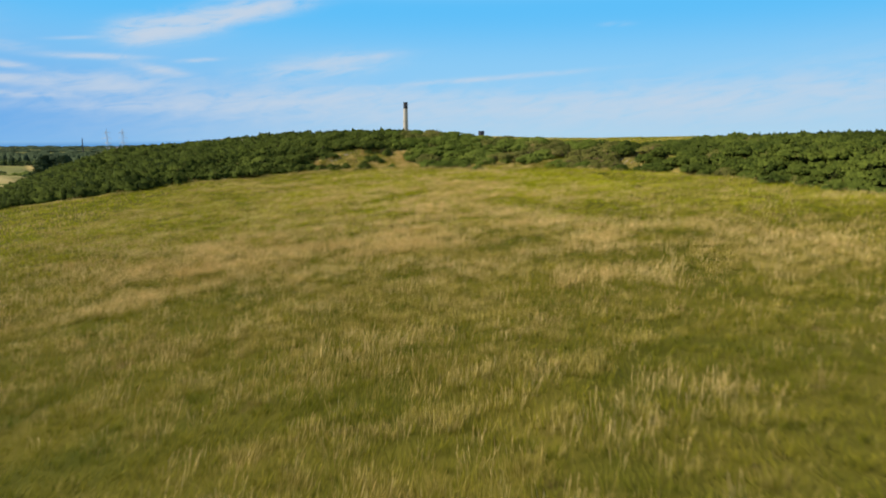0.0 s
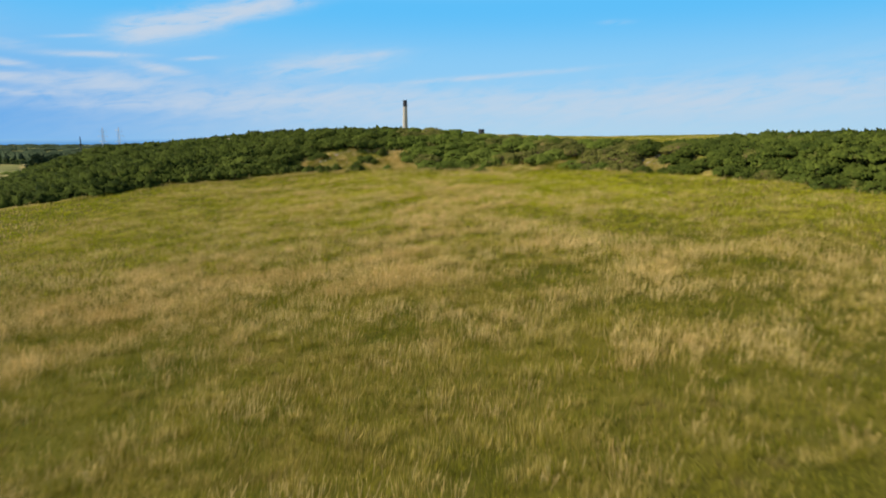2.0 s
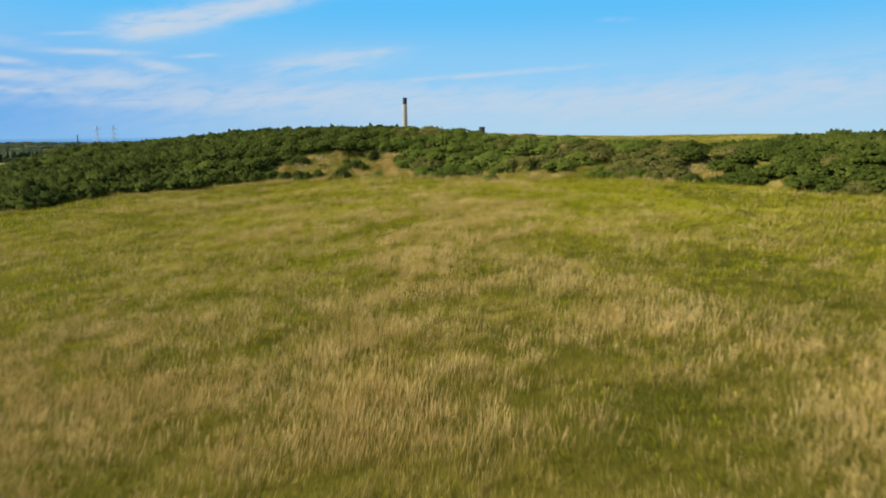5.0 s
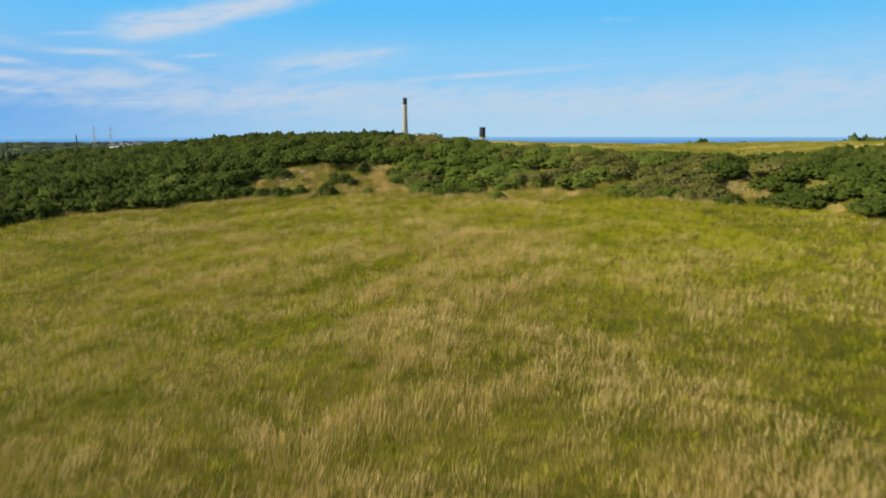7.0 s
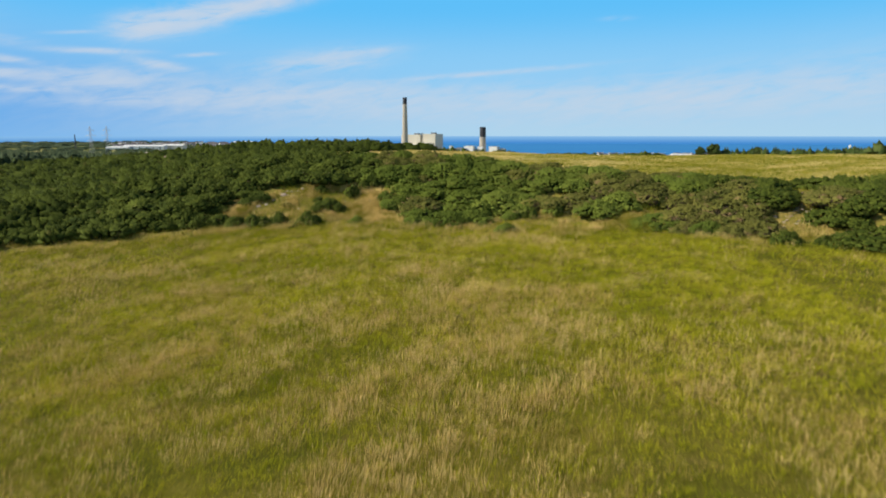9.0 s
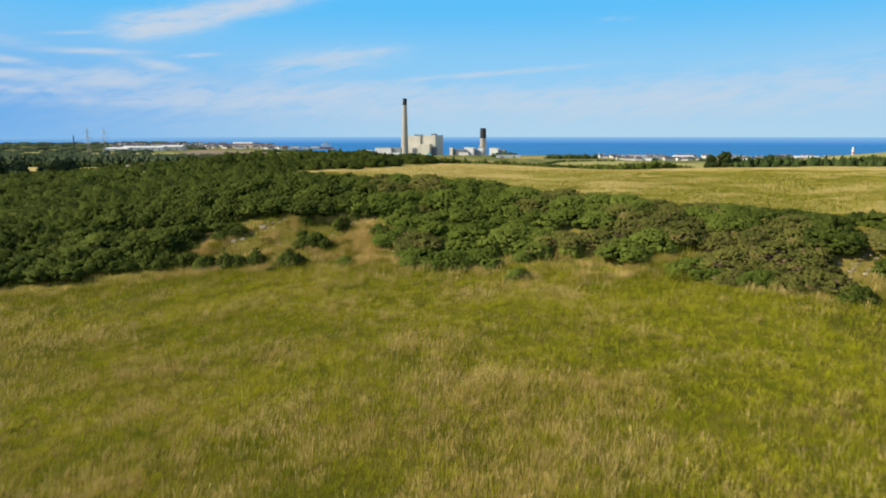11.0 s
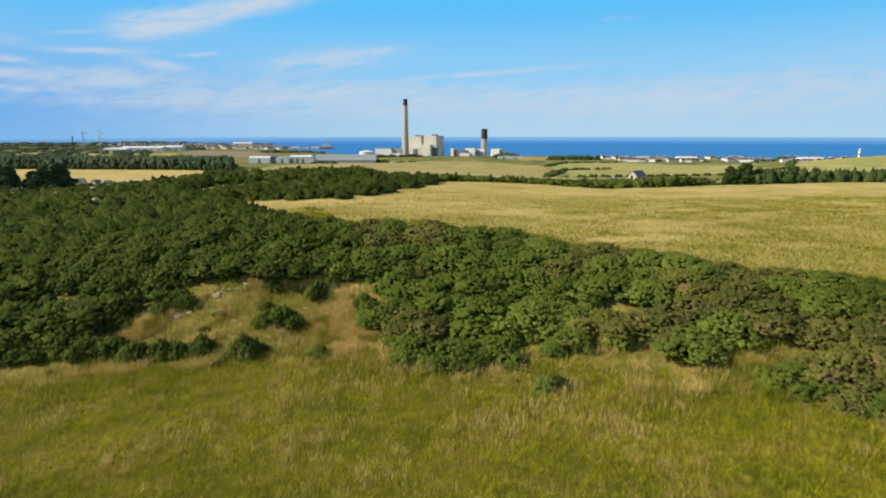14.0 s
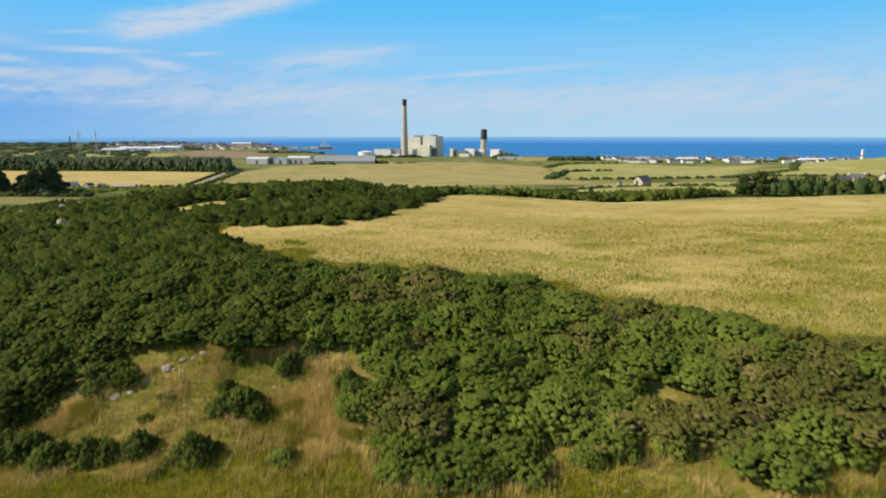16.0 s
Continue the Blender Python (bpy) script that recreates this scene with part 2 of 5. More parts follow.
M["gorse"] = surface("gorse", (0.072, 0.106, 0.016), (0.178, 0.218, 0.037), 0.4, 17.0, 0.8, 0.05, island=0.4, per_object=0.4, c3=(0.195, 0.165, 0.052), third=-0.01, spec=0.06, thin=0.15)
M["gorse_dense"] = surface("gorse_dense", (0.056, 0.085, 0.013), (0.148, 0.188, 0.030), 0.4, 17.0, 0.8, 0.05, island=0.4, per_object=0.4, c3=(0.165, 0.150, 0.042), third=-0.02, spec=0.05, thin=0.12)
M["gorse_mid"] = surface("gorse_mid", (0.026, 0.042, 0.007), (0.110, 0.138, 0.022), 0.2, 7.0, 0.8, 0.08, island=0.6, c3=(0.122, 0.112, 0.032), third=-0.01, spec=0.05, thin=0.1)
M["gorse_old"] = surface("gorse_old", (0.060, 0.070, 0.016), (0.170, 0.168, 0.038), 0.9, 15.0, 0.85, 0.05, island=0.5, per_object=0.5, spec=0.06, c3=(0.190, 0.130, 0.066), third=0.05, thin=0.1)
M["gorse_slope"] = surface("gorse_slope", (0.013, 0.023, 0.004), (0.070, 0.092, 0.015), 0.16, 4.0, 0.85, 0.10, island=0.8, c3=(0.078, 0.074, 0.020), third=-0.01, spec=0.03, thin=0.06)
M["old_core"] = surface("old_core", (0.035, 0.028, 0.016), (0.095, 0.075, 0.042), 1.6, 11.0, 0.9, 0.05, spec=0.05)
# inner and core: shade in the gaps between clumps is put into their colour
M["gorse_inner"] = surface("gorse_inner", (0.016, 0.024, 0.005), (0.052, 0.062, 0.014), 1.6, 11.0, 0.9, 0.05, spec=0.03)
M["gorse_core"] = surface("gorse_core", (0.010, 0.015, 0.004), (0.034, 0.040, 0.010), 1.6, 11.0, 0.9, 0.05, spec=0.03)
M["bark"] = surface("bark", (0.10, 0.075, 0.05), (0.20, 0.16, 0.11), 1.5, 9.0, 0.9, 0.02)
M["rock"] = surface("rock", (0.24, 0.18, 0.12), (0.46, 0.37, 0.28), 0.9, 6.0, 0.85, 0.05, per_object=0.9)
M["pale_rock"] = surface("pale_rock", (0.32, 0.25, 0.19), (0.50, 0.42, 0.34), 0.9, 6.0, 0.85, 0.05, per_object=0.6)
M["tree_leaf"] = surface("tree_leaf", (0.035, 0.058, 0.016), (0.075, 0.10, 0.028), 0.15, 0.8, 0.8, island=0.9, per_object=0.4, spec=0.06)
M["conifer"] = surface("conifer", (0.032, 0.055, 0.028), (0.065, 0.088, 0.038), 0.1, 0.7, 0.85, island=0.8, per_object=0.4, spec=0.05)
# wood_far: paler and bluer, the haze of distance put into its colour
M["wood_far"] = surface("wood_far", (0.045, 0.07, 0.038), (0.075, 0.10, 0.05), 0.012, 0.08, 0.9, island=0.5, spec=0.05)
M["barley"] = surface("barley", (0.468, 0.351, 0.094), (0.530, 0.406, 0.133), 0.008, 0.05, 0.95, c3=(0.390, 0.312, 0.094))
M["stubble"] = surface("stubble", (0.32, 0.27, 0.10), (0.43, 0.35, 0.15), 0.01, 0.07, 0.95, c3=(0.26, 0.25, 0.08), spec=0.05)
M["pasture"] = surface("pasture", (0.26, 0.27, 0.075), (0.38, 0.355, 0.125), 0.008, 0.06, 0.95, c3=(0.42, 0.365, 0.15), spec=0.05)
M["plough"] = surface("plough", (0.21, 0.15, 0.10), (0.28, 0.21, 0.13), 0.01, 0.08, 0.95)
M["track"] = surface("track", (0.34, 0.31, 0.26), (0.44, 0.40, 0.34), 0.05, 0.5, 0.9)
M["concrete"] = surface("concrete", (0.40, 0.36, 0.30), (0.50, 0.45, 0.38), 0.02, 0.15, 0.85, stretch=(1, 1, 0.2))
M["soot"] = surface("soot", (0.035, 0.035, 0.045), (0.06, 0.06, 0.07), 0.05, 0.3, 0.8)
M["cream_clad"] = surface("cream_clad", (0.58, 0.545, 0.46), (0.66, 0.625, 0.53), 0.01, 0.09, 0.7, stretch=(1, 1, 0.15))
M["white_clad"] = surface("white_clad", (0.70, 0.71, 0.70), (0.80, 0.80, 0.78), 0.02, 0.1, 0.6)
M["grey_clad"] = surface("grey_clad", (0.26, 0.29, 0.30), (0.33, 0.35, 0.36), 0.02, 0.1, 0.6)
M["dark_clad"] = surface("dark_clad", (0.12, 0.14, 0.17), (0.17, 0.19, 0.22), 0.03, 0.1, 0.6)
M["slate"] = surface("slate", (0.09, 0.085, 0.10), (0.15, 0.14, 0.15), 0.2, 1.5, 0.7)
M["tile_red"] = surface("tile_red", (0.20, 0.13, 0.10), (0.27, 0.17, 0.13), 0.2, 1.5, 0.8)
M["harl"] = surface("harl", (0.60, 0.57, 0.50), (0.74, 0.70, 0.63), 0.1, 1.0, 0.85, per_object=0.8)
M["old_stone"] = surface("old_stone", (0.36, 0.31, 0.25), (0.50, 0.43, 0.34), 0.4, 2.5, 0.9, 0.03)
M["window_dark"] = surface("window_dark", (0.02, 0.025, 0.03), (0.04, 0.045, 0.05), 0.5, 2.0, 0.2, spec=0.5)
M["red_paint"] = surface("red_paint", (0.50, 0.06, 0.04), (0.60, 0.09, 0.06), 0.1, 0.5, 0.5)
M["white_paint"] = surface("white_paint", (0.76, 0.76, 0.74), (0.84, 0.84, 0.82), 0.1, 0.5, 0.5)
M["blue_paint"] = surface("blue_paint", (0.10, 0.40, 0.50), (0.14, 0.46, 0.56), 0.1, 0.5, 0.5)
M["steel"] = surface("steel", (0.46, 0.45, 0.45), (0.56, 0.55, 0.55), 0.1, 0.6, 0.5, metal=0.3)
M["sea"] = surface("sea", (0.040, 0.20, 0.475), (0.052, 0.235, 0.52), 0.0008, 0.004, 1.0, spec=0.0, stretch=(0.3, 1, 1))

# far sea glows by itself; horizon haze is painted in as the paler top
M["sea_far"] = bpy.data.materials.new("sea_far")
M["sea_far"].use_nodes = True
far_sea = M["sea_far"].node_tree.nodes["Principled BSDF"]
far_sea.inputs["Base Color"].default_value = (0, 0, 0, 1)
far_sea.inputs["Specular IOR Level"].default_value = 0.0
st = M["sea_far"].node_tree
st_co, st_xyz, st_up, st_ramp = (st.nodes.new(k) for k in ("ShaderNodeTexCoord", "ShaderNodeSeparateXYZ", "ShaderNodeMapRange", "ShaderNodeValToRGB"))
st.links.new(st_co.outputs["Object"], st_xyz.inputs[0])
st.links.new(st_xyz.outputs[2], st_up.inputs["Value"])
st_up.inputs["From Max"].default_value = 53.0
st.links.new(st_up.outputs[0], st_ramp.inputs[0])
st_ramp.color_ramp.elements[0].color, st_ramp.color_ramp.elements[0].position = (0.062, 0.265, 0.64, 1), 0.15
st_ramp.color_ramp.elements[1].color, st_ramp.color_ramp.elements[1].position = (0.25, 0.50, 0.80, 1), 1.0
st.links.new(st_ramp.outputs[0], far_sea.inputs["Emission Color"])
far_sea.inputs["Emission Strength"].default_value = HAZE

# ---------------------------------------------------------------- mesh helpers
def mesh_of(name, verts, faces, mat=None, flat=True):
    """A mesh from numpy arrays of vertices and of faces with equal corners."""
    me = bpy.data.meshes.new(name)
    verts, faces = np.asarray(verts, np.float32), np.asarray(faces, np.int32)
    n, k = faces.shape
    me.vertices.add(len(verts))
    me.vertices.foreach_set("co", verts.ravel())
    me.loops.add(n * k)
    me.loops.foreach_set("vertex_index", faces.ravel())
    me.polygons.add(n)
    me.polygons.foreach_set("loop_start", np.arange(0, n * k, k, dtype=np.int32))
    me.polygons.foreach_set("use_smooth", np.full(n, not flat))
    if mat:
        me.materials.append(mat)
    me.update(calc_edges=True)
    return me


def part(name, bm, material, parent, label=""):
    """One bmesh as one mesh object under a thing or a part."""
    me = bpy.data.meshes.new(name)
    bm.to_mesh(me)
    bm.free()
    me.materials.append(material)
    ob = new(name, me)
    ob.parent = parent
    return tagged(ob, label)


def thing(name, x, y, z, label, category, group="", turn=0.0, kind=""):
    ob = new(name)
    ob.matrix_basis = pose(x, y, z, 0, 0, turn)
    ob.empty_display_size = 0.5
    return tagged(ob, label, category, group, kind)


def grid_sheet(name, xs, ys, zf, mat):
    X, Y = np.meshgrid(xs, ys)
    v = np.stack([X, Y, zf(X, Y)], -1).reshape(-1, 3)
    w, h = len(xs), len(ys)
    i = (np.arange(h - 1)[:, None] * w + np.arange(w - 1)).ravel()
    return mesh_of(name, v, np.stack([i, i + 1, i + w + 1, i + w], 1), mat, flat=False)


rng = np.random.default_rng(7)
ROLL = [rng.uniform(0, 6.28, 3) for _ in range(6)]


def ripple(x, y):
    """Small unevenness of rough grassland."""
    r = 0.0
    for k, (a, b, c) in enumerate(ROLL):
        f = 0.11 * 1.7 ** k
        r = r + 0.16 / 1.35 ** k * np.sin(f * (x * math.cos(a) + y * math.sin(a)) + b) * np.sin(f * 0.8 * (y * math.cos(a) - x * math.sin(a)) + c)
    return r


def near_height(x, y):
    return height(x, y) + ripple(x, y) * np.exp(-(np.maximum(np.hypot(x, y - 110) - 150, 0) / 60) ** 2)


# ---------------------------------------------------------------- ground, sea and distance
def spread(core, reach, step, grow=1.13):
    out = [core]
    while out[-1] < reach:
        out.append(out[-1] + step)
        step *= grow
    return out[1:]


xs = np.array([-v for v in reversed(spread(100, 4900, 2.0))] + list(np.arange(-100, 100.1, 1.5)) + spread(100, 4900, 2.0))
ys = np.array([-v for v in reversed(spread(20, 600, 3.0, 1.3))] + list(np.arange(-20, 270, 1.5)) + spread(270, 4800, 2.0, 1.06))
ground = tagged(new("ground", grid_sheet("ground", xs, ys, lambda x, y: near_height(x, y) - 0.4 * (1 - smooth(150, 240, np.hypot(x * 0.8, y - 110))), M["land"])), "rolling farmland falling from a hill to the sea", "ground", kind="structure")


def inside(poly, x, y):
    """Which of the points lie in the polygon."""
    x, y = np.asarray(x, float), np.asarray(y, float)
    hit = np.zeros(np.broadcast(x, y).shape, bool)
    for (x1, y1), (x2, y2) in zip(poly, poly[1:] + poly[:1]):
        if y1 != y2:
            hit ^= ((y1 > y) != (y2 > y)) & (x < (x2 - x1) * (y - y1) / (y2 - y1) + x1)
    return hit


UPPER = [(-33.5, 183), (-31, 173), (-25, 161), (-19, 154), (-12.5, 150), (-7.2, 147), (0, 145), (4.6, 144.5), (8.2, 142.8), (9.4, 137.5), (11.8, 138), (15.5, 140), (20, 136), (23.5, 133), (30, 131.5), (39, 126), (52, 122), (75, 118), (230, 110),
         (230, 268), (116, 262), (67, 246), (28, 250), (2, 249), (-3.5, 223), (-7.5, 200), (-11, 188.5), (-15, 181), (-19, 177.5), (-24, 178.5), (-29.5, 182.5)]


def draped(name, poly, step, lift, mat, label, category="field"):
    """A sheet that follows the ground inside a polygon."""
    px, py = np.array(poly).T
    gx, gy = np.arange(px.min(), px.max() + step, step), np.arange(py.min(), py.max() + step, step)
    X, Y = np.meshgrid(gx, gy)
    w, h = len(gx), len(gy)
    v = np.stack([X, Y, near_height(X, Y) + lift], -1).reshape(-1, 3)
    i = (np.arange(h - 1)[:, None] * w + np.arange(w - 1)).ravel()
    f = np.stack([i, i + 1, i + w + 1, i + w], 1)
    mid = v[f].mean(1)
    f = f[inside(poly, mid[:, 0], mid[:, 1])]
    used, f = np.unique(f, return_inverse=True)
    return tagged(new(name, mesh_of(name, v[used], f.reshape(-1, 4), mat, flat=False)), label, category, kind="structure")


MEADOW = [(-140, -60), (140, -60), (140, 44)] + [(x, y + 4.5) for x, y in reversed(list(zip(EDGE_X, EDGE_Y)))] + [(-140, 90)]
draped("meadow", MEADOW, 1.5, 0.03, M["meadow"], "rough meadow of green and straw-coloured grass", "meadow")
draped("upper_field", UPPER, 1.5, 0.12, M["upper_field"], "ripe straw-coloured hay field on the hilltop")

# ---------------------------------------------------------------- gorse
def dome_shape(r, detail):
    """The twiggy inside of a bush, whose colour carries the shade: an uneven half ball of radius 1."""
    bm = bmesh.new()
    bmesh.ops.create_icosphere(bm, subdivisions=detail, radius=1.0)
    off = Vector(r.uniform(-50, 50, 3))
    for v in bm.verts:
        d = v.co.normalized()
        v.co = d * (0.82 + 0.28 * noise.noise(d * 2.2 + off))
        tuck = 0.88 + 0.12 * min(1.0, max(0.0, d.z / 0.4))
        v.co.x, v.co.y = v.co.x * tuck, v.co.y * tuck
    bmesh.ops.delete(bm, geom=[f for f in bm.faces if f.calc_center_median().z < -0.2], context="FACES")
    bm.normal_update()
    bm.verts.index_update()
    out = [np.array([v.co[:] for v in bm.verts]), np.array([[v.index for v in f.verts] for f in bm.faces]), np.array([v.normal[:] for v in bm.verts])]
    bm.free()
    return out


def gorse_shape(seed, clumps, detail, shoots, size, clump=0.12, sides=6, domes=5, steep=1.6):
    """A bush about 1 m in radius and 1 m high: several domes grown into each other, clad in many small leafy clumps
    with the darkened insides showing between them, and spiny shoots standing out.
    """
    r = np.random.default_rng(seed)
    heads = [(np.array([0, 0, 0.0]), np.array([0.74, 0.74, 0.94]))]
    for k in range(domes - 1):
        a, d, w = k * 6.28 / max(domes - 1, 1) + r.uniform(-0.5, 0.5), r.uniform(0.42, 0.66), r.uniform(0.34, 0.56)
        heads.append((np.array([d * math.cos(a), d * math.sin(a), r.uniform(-0.05, 0.18)]), np.array([w, w, w * r.uniform(1.0, 1.45)])))
    V, F, N, base = [], [], [], 0
    for c, w in heads:
        v, f, n = dome_shape(r, detail)
        V.append(v * w * 0.86 + c)
        F.append(f + base)
        N.append(n)
        base += len(v)
    inner, inner_faces, inner_knit = np.concatenate(V), np.concatenate(F), np.concatenate(N)
    # clumps spread over the outside of the joined domes
    share = np.array([w[0] * w[2] for _, w in heads])
    which = r.choice(len(heads), clumps * 4, p=share / share.sum())
    up, a = 1 - 1.06 * r.uniform(0, 1, clumps * 4) ** 1.25, r.uniform(0, 6.28, clumps * 4)
    flat = np.sqrt(1 - np.clip(up, 0, 1) ** 2)
    knit = np.stack([flat * np.cos(a), flat * np.sin(a), up], 1)
    C, W = np.array([c for c, _ in heads])[which], np.array([w for _, w in heads])[which]
    tuck = np.stack([0.9 + 0.1 * np.clip(up / 0.4, 0, 1)] * 2 + [np.ones(len(a))], 1)
    at = C + knit * W * tuck * r.uniform(0.80, 1.09, (len(a), 1))
    clear = at[:, 2] > -0.02
    for k, (c, w) in enumerate(heads):
        clear &= (which == k) | ((((at - c) / w) ** 2).sum(1) > 0.9)
    at, knit = at[clear][:clumps], knit[clear][:clumps]
    m = len(at)
    rad = clump * r.choice((0.6, 0.8, 1.0, 1.15, 1.4), (m, 1))
    side = np.cross(knit, r.normal(0, 1, (m, 3)))
    side /= np.linalg.norm(side, axis=1)[:, None]
    other = np.cross(knit, side)
    lift, tall = knit + [0, 0, 0.35], np.array([1, 1, steep])
    pts, nrm = [at + (lift * rad * r.uniform(0.5, 0.95, (m, 1)) + r.normal(0, 0.25, (m, 3)) * rad) * tall], [lift]
    for k in range(sides):
        q = k * 6.283 / sides
        out = math.cos(q) * side + math.sin(q) * other
        pts.append(at + (out * rad * r.uniform(0.7, 1.3, (m, 1)) - knit * rad * 0.45) * tall)
        nrm.append(0.55 * knit + 0.8 * out)
    leaf = np.stack(pts, 1).reshape(-1, 3)
    leaf_knit = np.stack(nrm, 1).reshape(-1, 3)
    i = np.arange(m)[:, None] * (sides + 1)
    leaf_faces = np.concatenate([np.concatenate([i, i + 1 + k, i + 1 + (k + 1) % sides], 1) for k in range(sides)])
    # shoots
    pick = r.integers(0, m, shoots)
    root = at[pick] + r.normal(0, 0.65, (shoots, 3)) * rad[pick]
    way = 0.8 * knit[pick] + r.normal(0, 0.3, (shoots, 3)) + [0, 0, 0.5]
    way /= np.linalg.norm(way, axis=1)[:, None]
    side = np.cross(way, r.normal(0, 1, (shoots, 3)))
    side /= np.linalg.norm(side, axis=1)[:, None]
    other = np.cross(way, side)
    long, wide = size * r.uniform(0.6, 1.6, (shoots, 1)), size * r.uniform(0.25, 0.5, (shoots, 1))
    tip = root + way * long * tall
    ring = [root - way * 0.03 + wide * (math.cos(k) * side + math.sin(k) * other) for k in (0.0, 2.094, 4.189)]
    tri = np.stack([ring[0], ring[1], tip, ring[1], ring[2], tip, ring[2], ring[0], tip], 1).reshape(-1, 3)
    out = [side * 0.5 + other * 0.87, -side, side * 0.5 - other * 0.87]
    tri_knit = np.stack([0.75 * knit[pick] + 0.45 * o for o in out for _ in range(3)], 1).reshape(-1, 3)
    verts = np.concatenate([inner, leaf, tri])
    faces = np.concatenate([inner_faces, leaf_faces + len(inner), np.arange(len(tri)).reshape(-1, 3) + len(inner) + len(leaf)])
    soft = np.concatenate([inner_knit, leaf_knit, tri_knit])
    kind = np.r_[np.ones(len(inner_faces), np.int32), np.zeros(len(faces) - len(inner_faces), np.int32)]
    return verts, faces, soft / np.linalg.norm(soft, axis=1)[:, None], kind


NEAR_SHAPES = [gorse_shape(100 + i, 560, 1, 700, 0.060, 0.060, 4, 7, 1.35) for i in range(8)]
SHADY_SHAPES = [gorse_shape(130 + i, 340, 1, 260, 0.070, 0.076, 4, 6, 1.35) for i in range(6)]
MID_SHAPES = [gorse_shape(150 + i, 150, 1, 160, 0.10, 0.115, 4, 5) for i in range(6)]
FAR_SHAPES = [gorse_shape(200 + i, 72, 1, 14, 0.13, 0.165, 4, 4) for i in range(6)]


def shade_soft(me, soft):
    """Shoots take the light as the cushion does on which they grow."""
    me.polygons.foreach_set("use_smooth", np.ones(len(me.polygons), bool))
    me.normals_split_custom_set_from_vertices(soft.tolist())


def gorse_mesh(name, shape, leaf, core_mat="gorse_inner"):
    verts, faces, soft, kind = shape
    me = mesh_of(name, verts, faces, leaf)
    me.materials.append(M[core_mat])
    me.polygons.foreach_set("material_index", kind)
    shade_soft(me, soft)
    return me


def stems_mesh():
    bm = bmesh.new()
    r = random.Random(5)
    for _ in range(7):
        a, lean = r.uniform(0, 6.28), r.uniform(0.1, 0.55)
        m = pose(0, 0, 0.25, math.degrees(lean) * math.sin(a), math.degrees(lean) * math.cos(a), 0)
        bmesh.ops.create_cone(bm, segments=5, radius1=0.045, radius2=0.015, depth=1.1, matrix=m)
    me = bpy.data.meshes.new("woody_base")
    bm.to_mesh(me)
    bm.free()
    me.materials.append(M["bark"])
    return me


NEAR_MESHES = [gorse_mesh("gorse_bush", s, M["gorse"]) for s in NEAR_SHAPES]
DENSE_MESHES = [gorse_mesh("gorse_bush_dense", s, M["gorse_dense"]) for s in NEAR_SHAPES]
# shady bushes carry a darker leaf colour of their own
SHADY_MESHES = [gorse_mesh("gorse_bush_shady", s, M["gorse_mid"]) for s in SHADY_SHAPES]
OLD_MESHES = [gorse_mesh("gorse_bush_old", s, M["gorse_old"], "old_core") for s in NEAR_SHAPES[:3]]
STEMS = stems_mesh()


def gorse_bush(x, y, wide, tall, label, old=False, r=random):
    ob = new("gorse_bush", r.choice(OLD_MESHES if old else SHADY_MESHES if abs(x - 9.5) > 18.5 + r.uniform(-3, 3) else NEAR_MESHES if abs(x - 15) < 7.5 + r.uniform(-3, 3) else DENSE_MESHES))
    ob.matrix_basis = pose(x, y, float(near_height(x, y)) - 0.17 * tall, 0, 0, r.uniform(0, 360)) @ Matrix.Diagonal((wide * r.uniform(0.88, 1.12), wide, tall, 1))
    tagged(ob, label, "shrub", "gorse on the bank")
    stem = new("woody_base", STEMS)
    stem.parent = ob
    return ob


# open ground within the gorse: (x, y, half width, half depth, turn), and the worn bank
CLEARINGS = [(8.0, 127.4, 0.2, 1.1, 0), (13.4, 129.0, 0.2, 0.5, 0), (-13.0, 149.8, 2.6, 1.0, -20), (20.3, 121.7, 1.1, 1.3, 0), (19.6, 133.0, 0.4, 0.6, 0), (35.0, 117.5, 1.7, 8.0, -26), (-60.0, 193.6, 3.2, 6.0, 25)]
WORN_BANK = [(-27.6, 127), (-28, 129.6), (-26.6, 131), (-24.2, 132.2), (-22.3, 133.2), (-21.6, 135), (-20.8, 136.4), (-18.3, 136.8), (-16.1, 136.6), (-14.2, 136.8), (-12.4, 136.6), (-10.6, 135.4), (-9.2, 134.6), (-8.0, 134.8), (-7.2, 133.6), (-7.2, 130.6), (-5.6, 129.6), (-5.2, 126.6), (-3.4, 123.5), (-6, 122), (-28, 122)]
HILL_PATH = [(-43, 194), (-48.5, 206.5), (-46.5, 210), (-43.6, 213), (-40.5, 218), (-37.5, 221.5), (-34, 218), (-34.5, 209), (-38.5, 199)]


def open_ground(x, y):
    out = np.zeros(np.broadcast(x, y).shape, bool)
    for cx, cy, a, b, turn in CLEARINGS:
        c, s = math.cos(radians(turn)), math.sin(radians(turn))
        dx, dy = x - cx, y - cy
        out |= ((dx * c + dy * s) / a) ** 2 + ((dy * c - dx * s) / b) ** 2 < 1
    return out | inside(WORN_BANK, x, y) | inside(HILL_PATH, x, y)


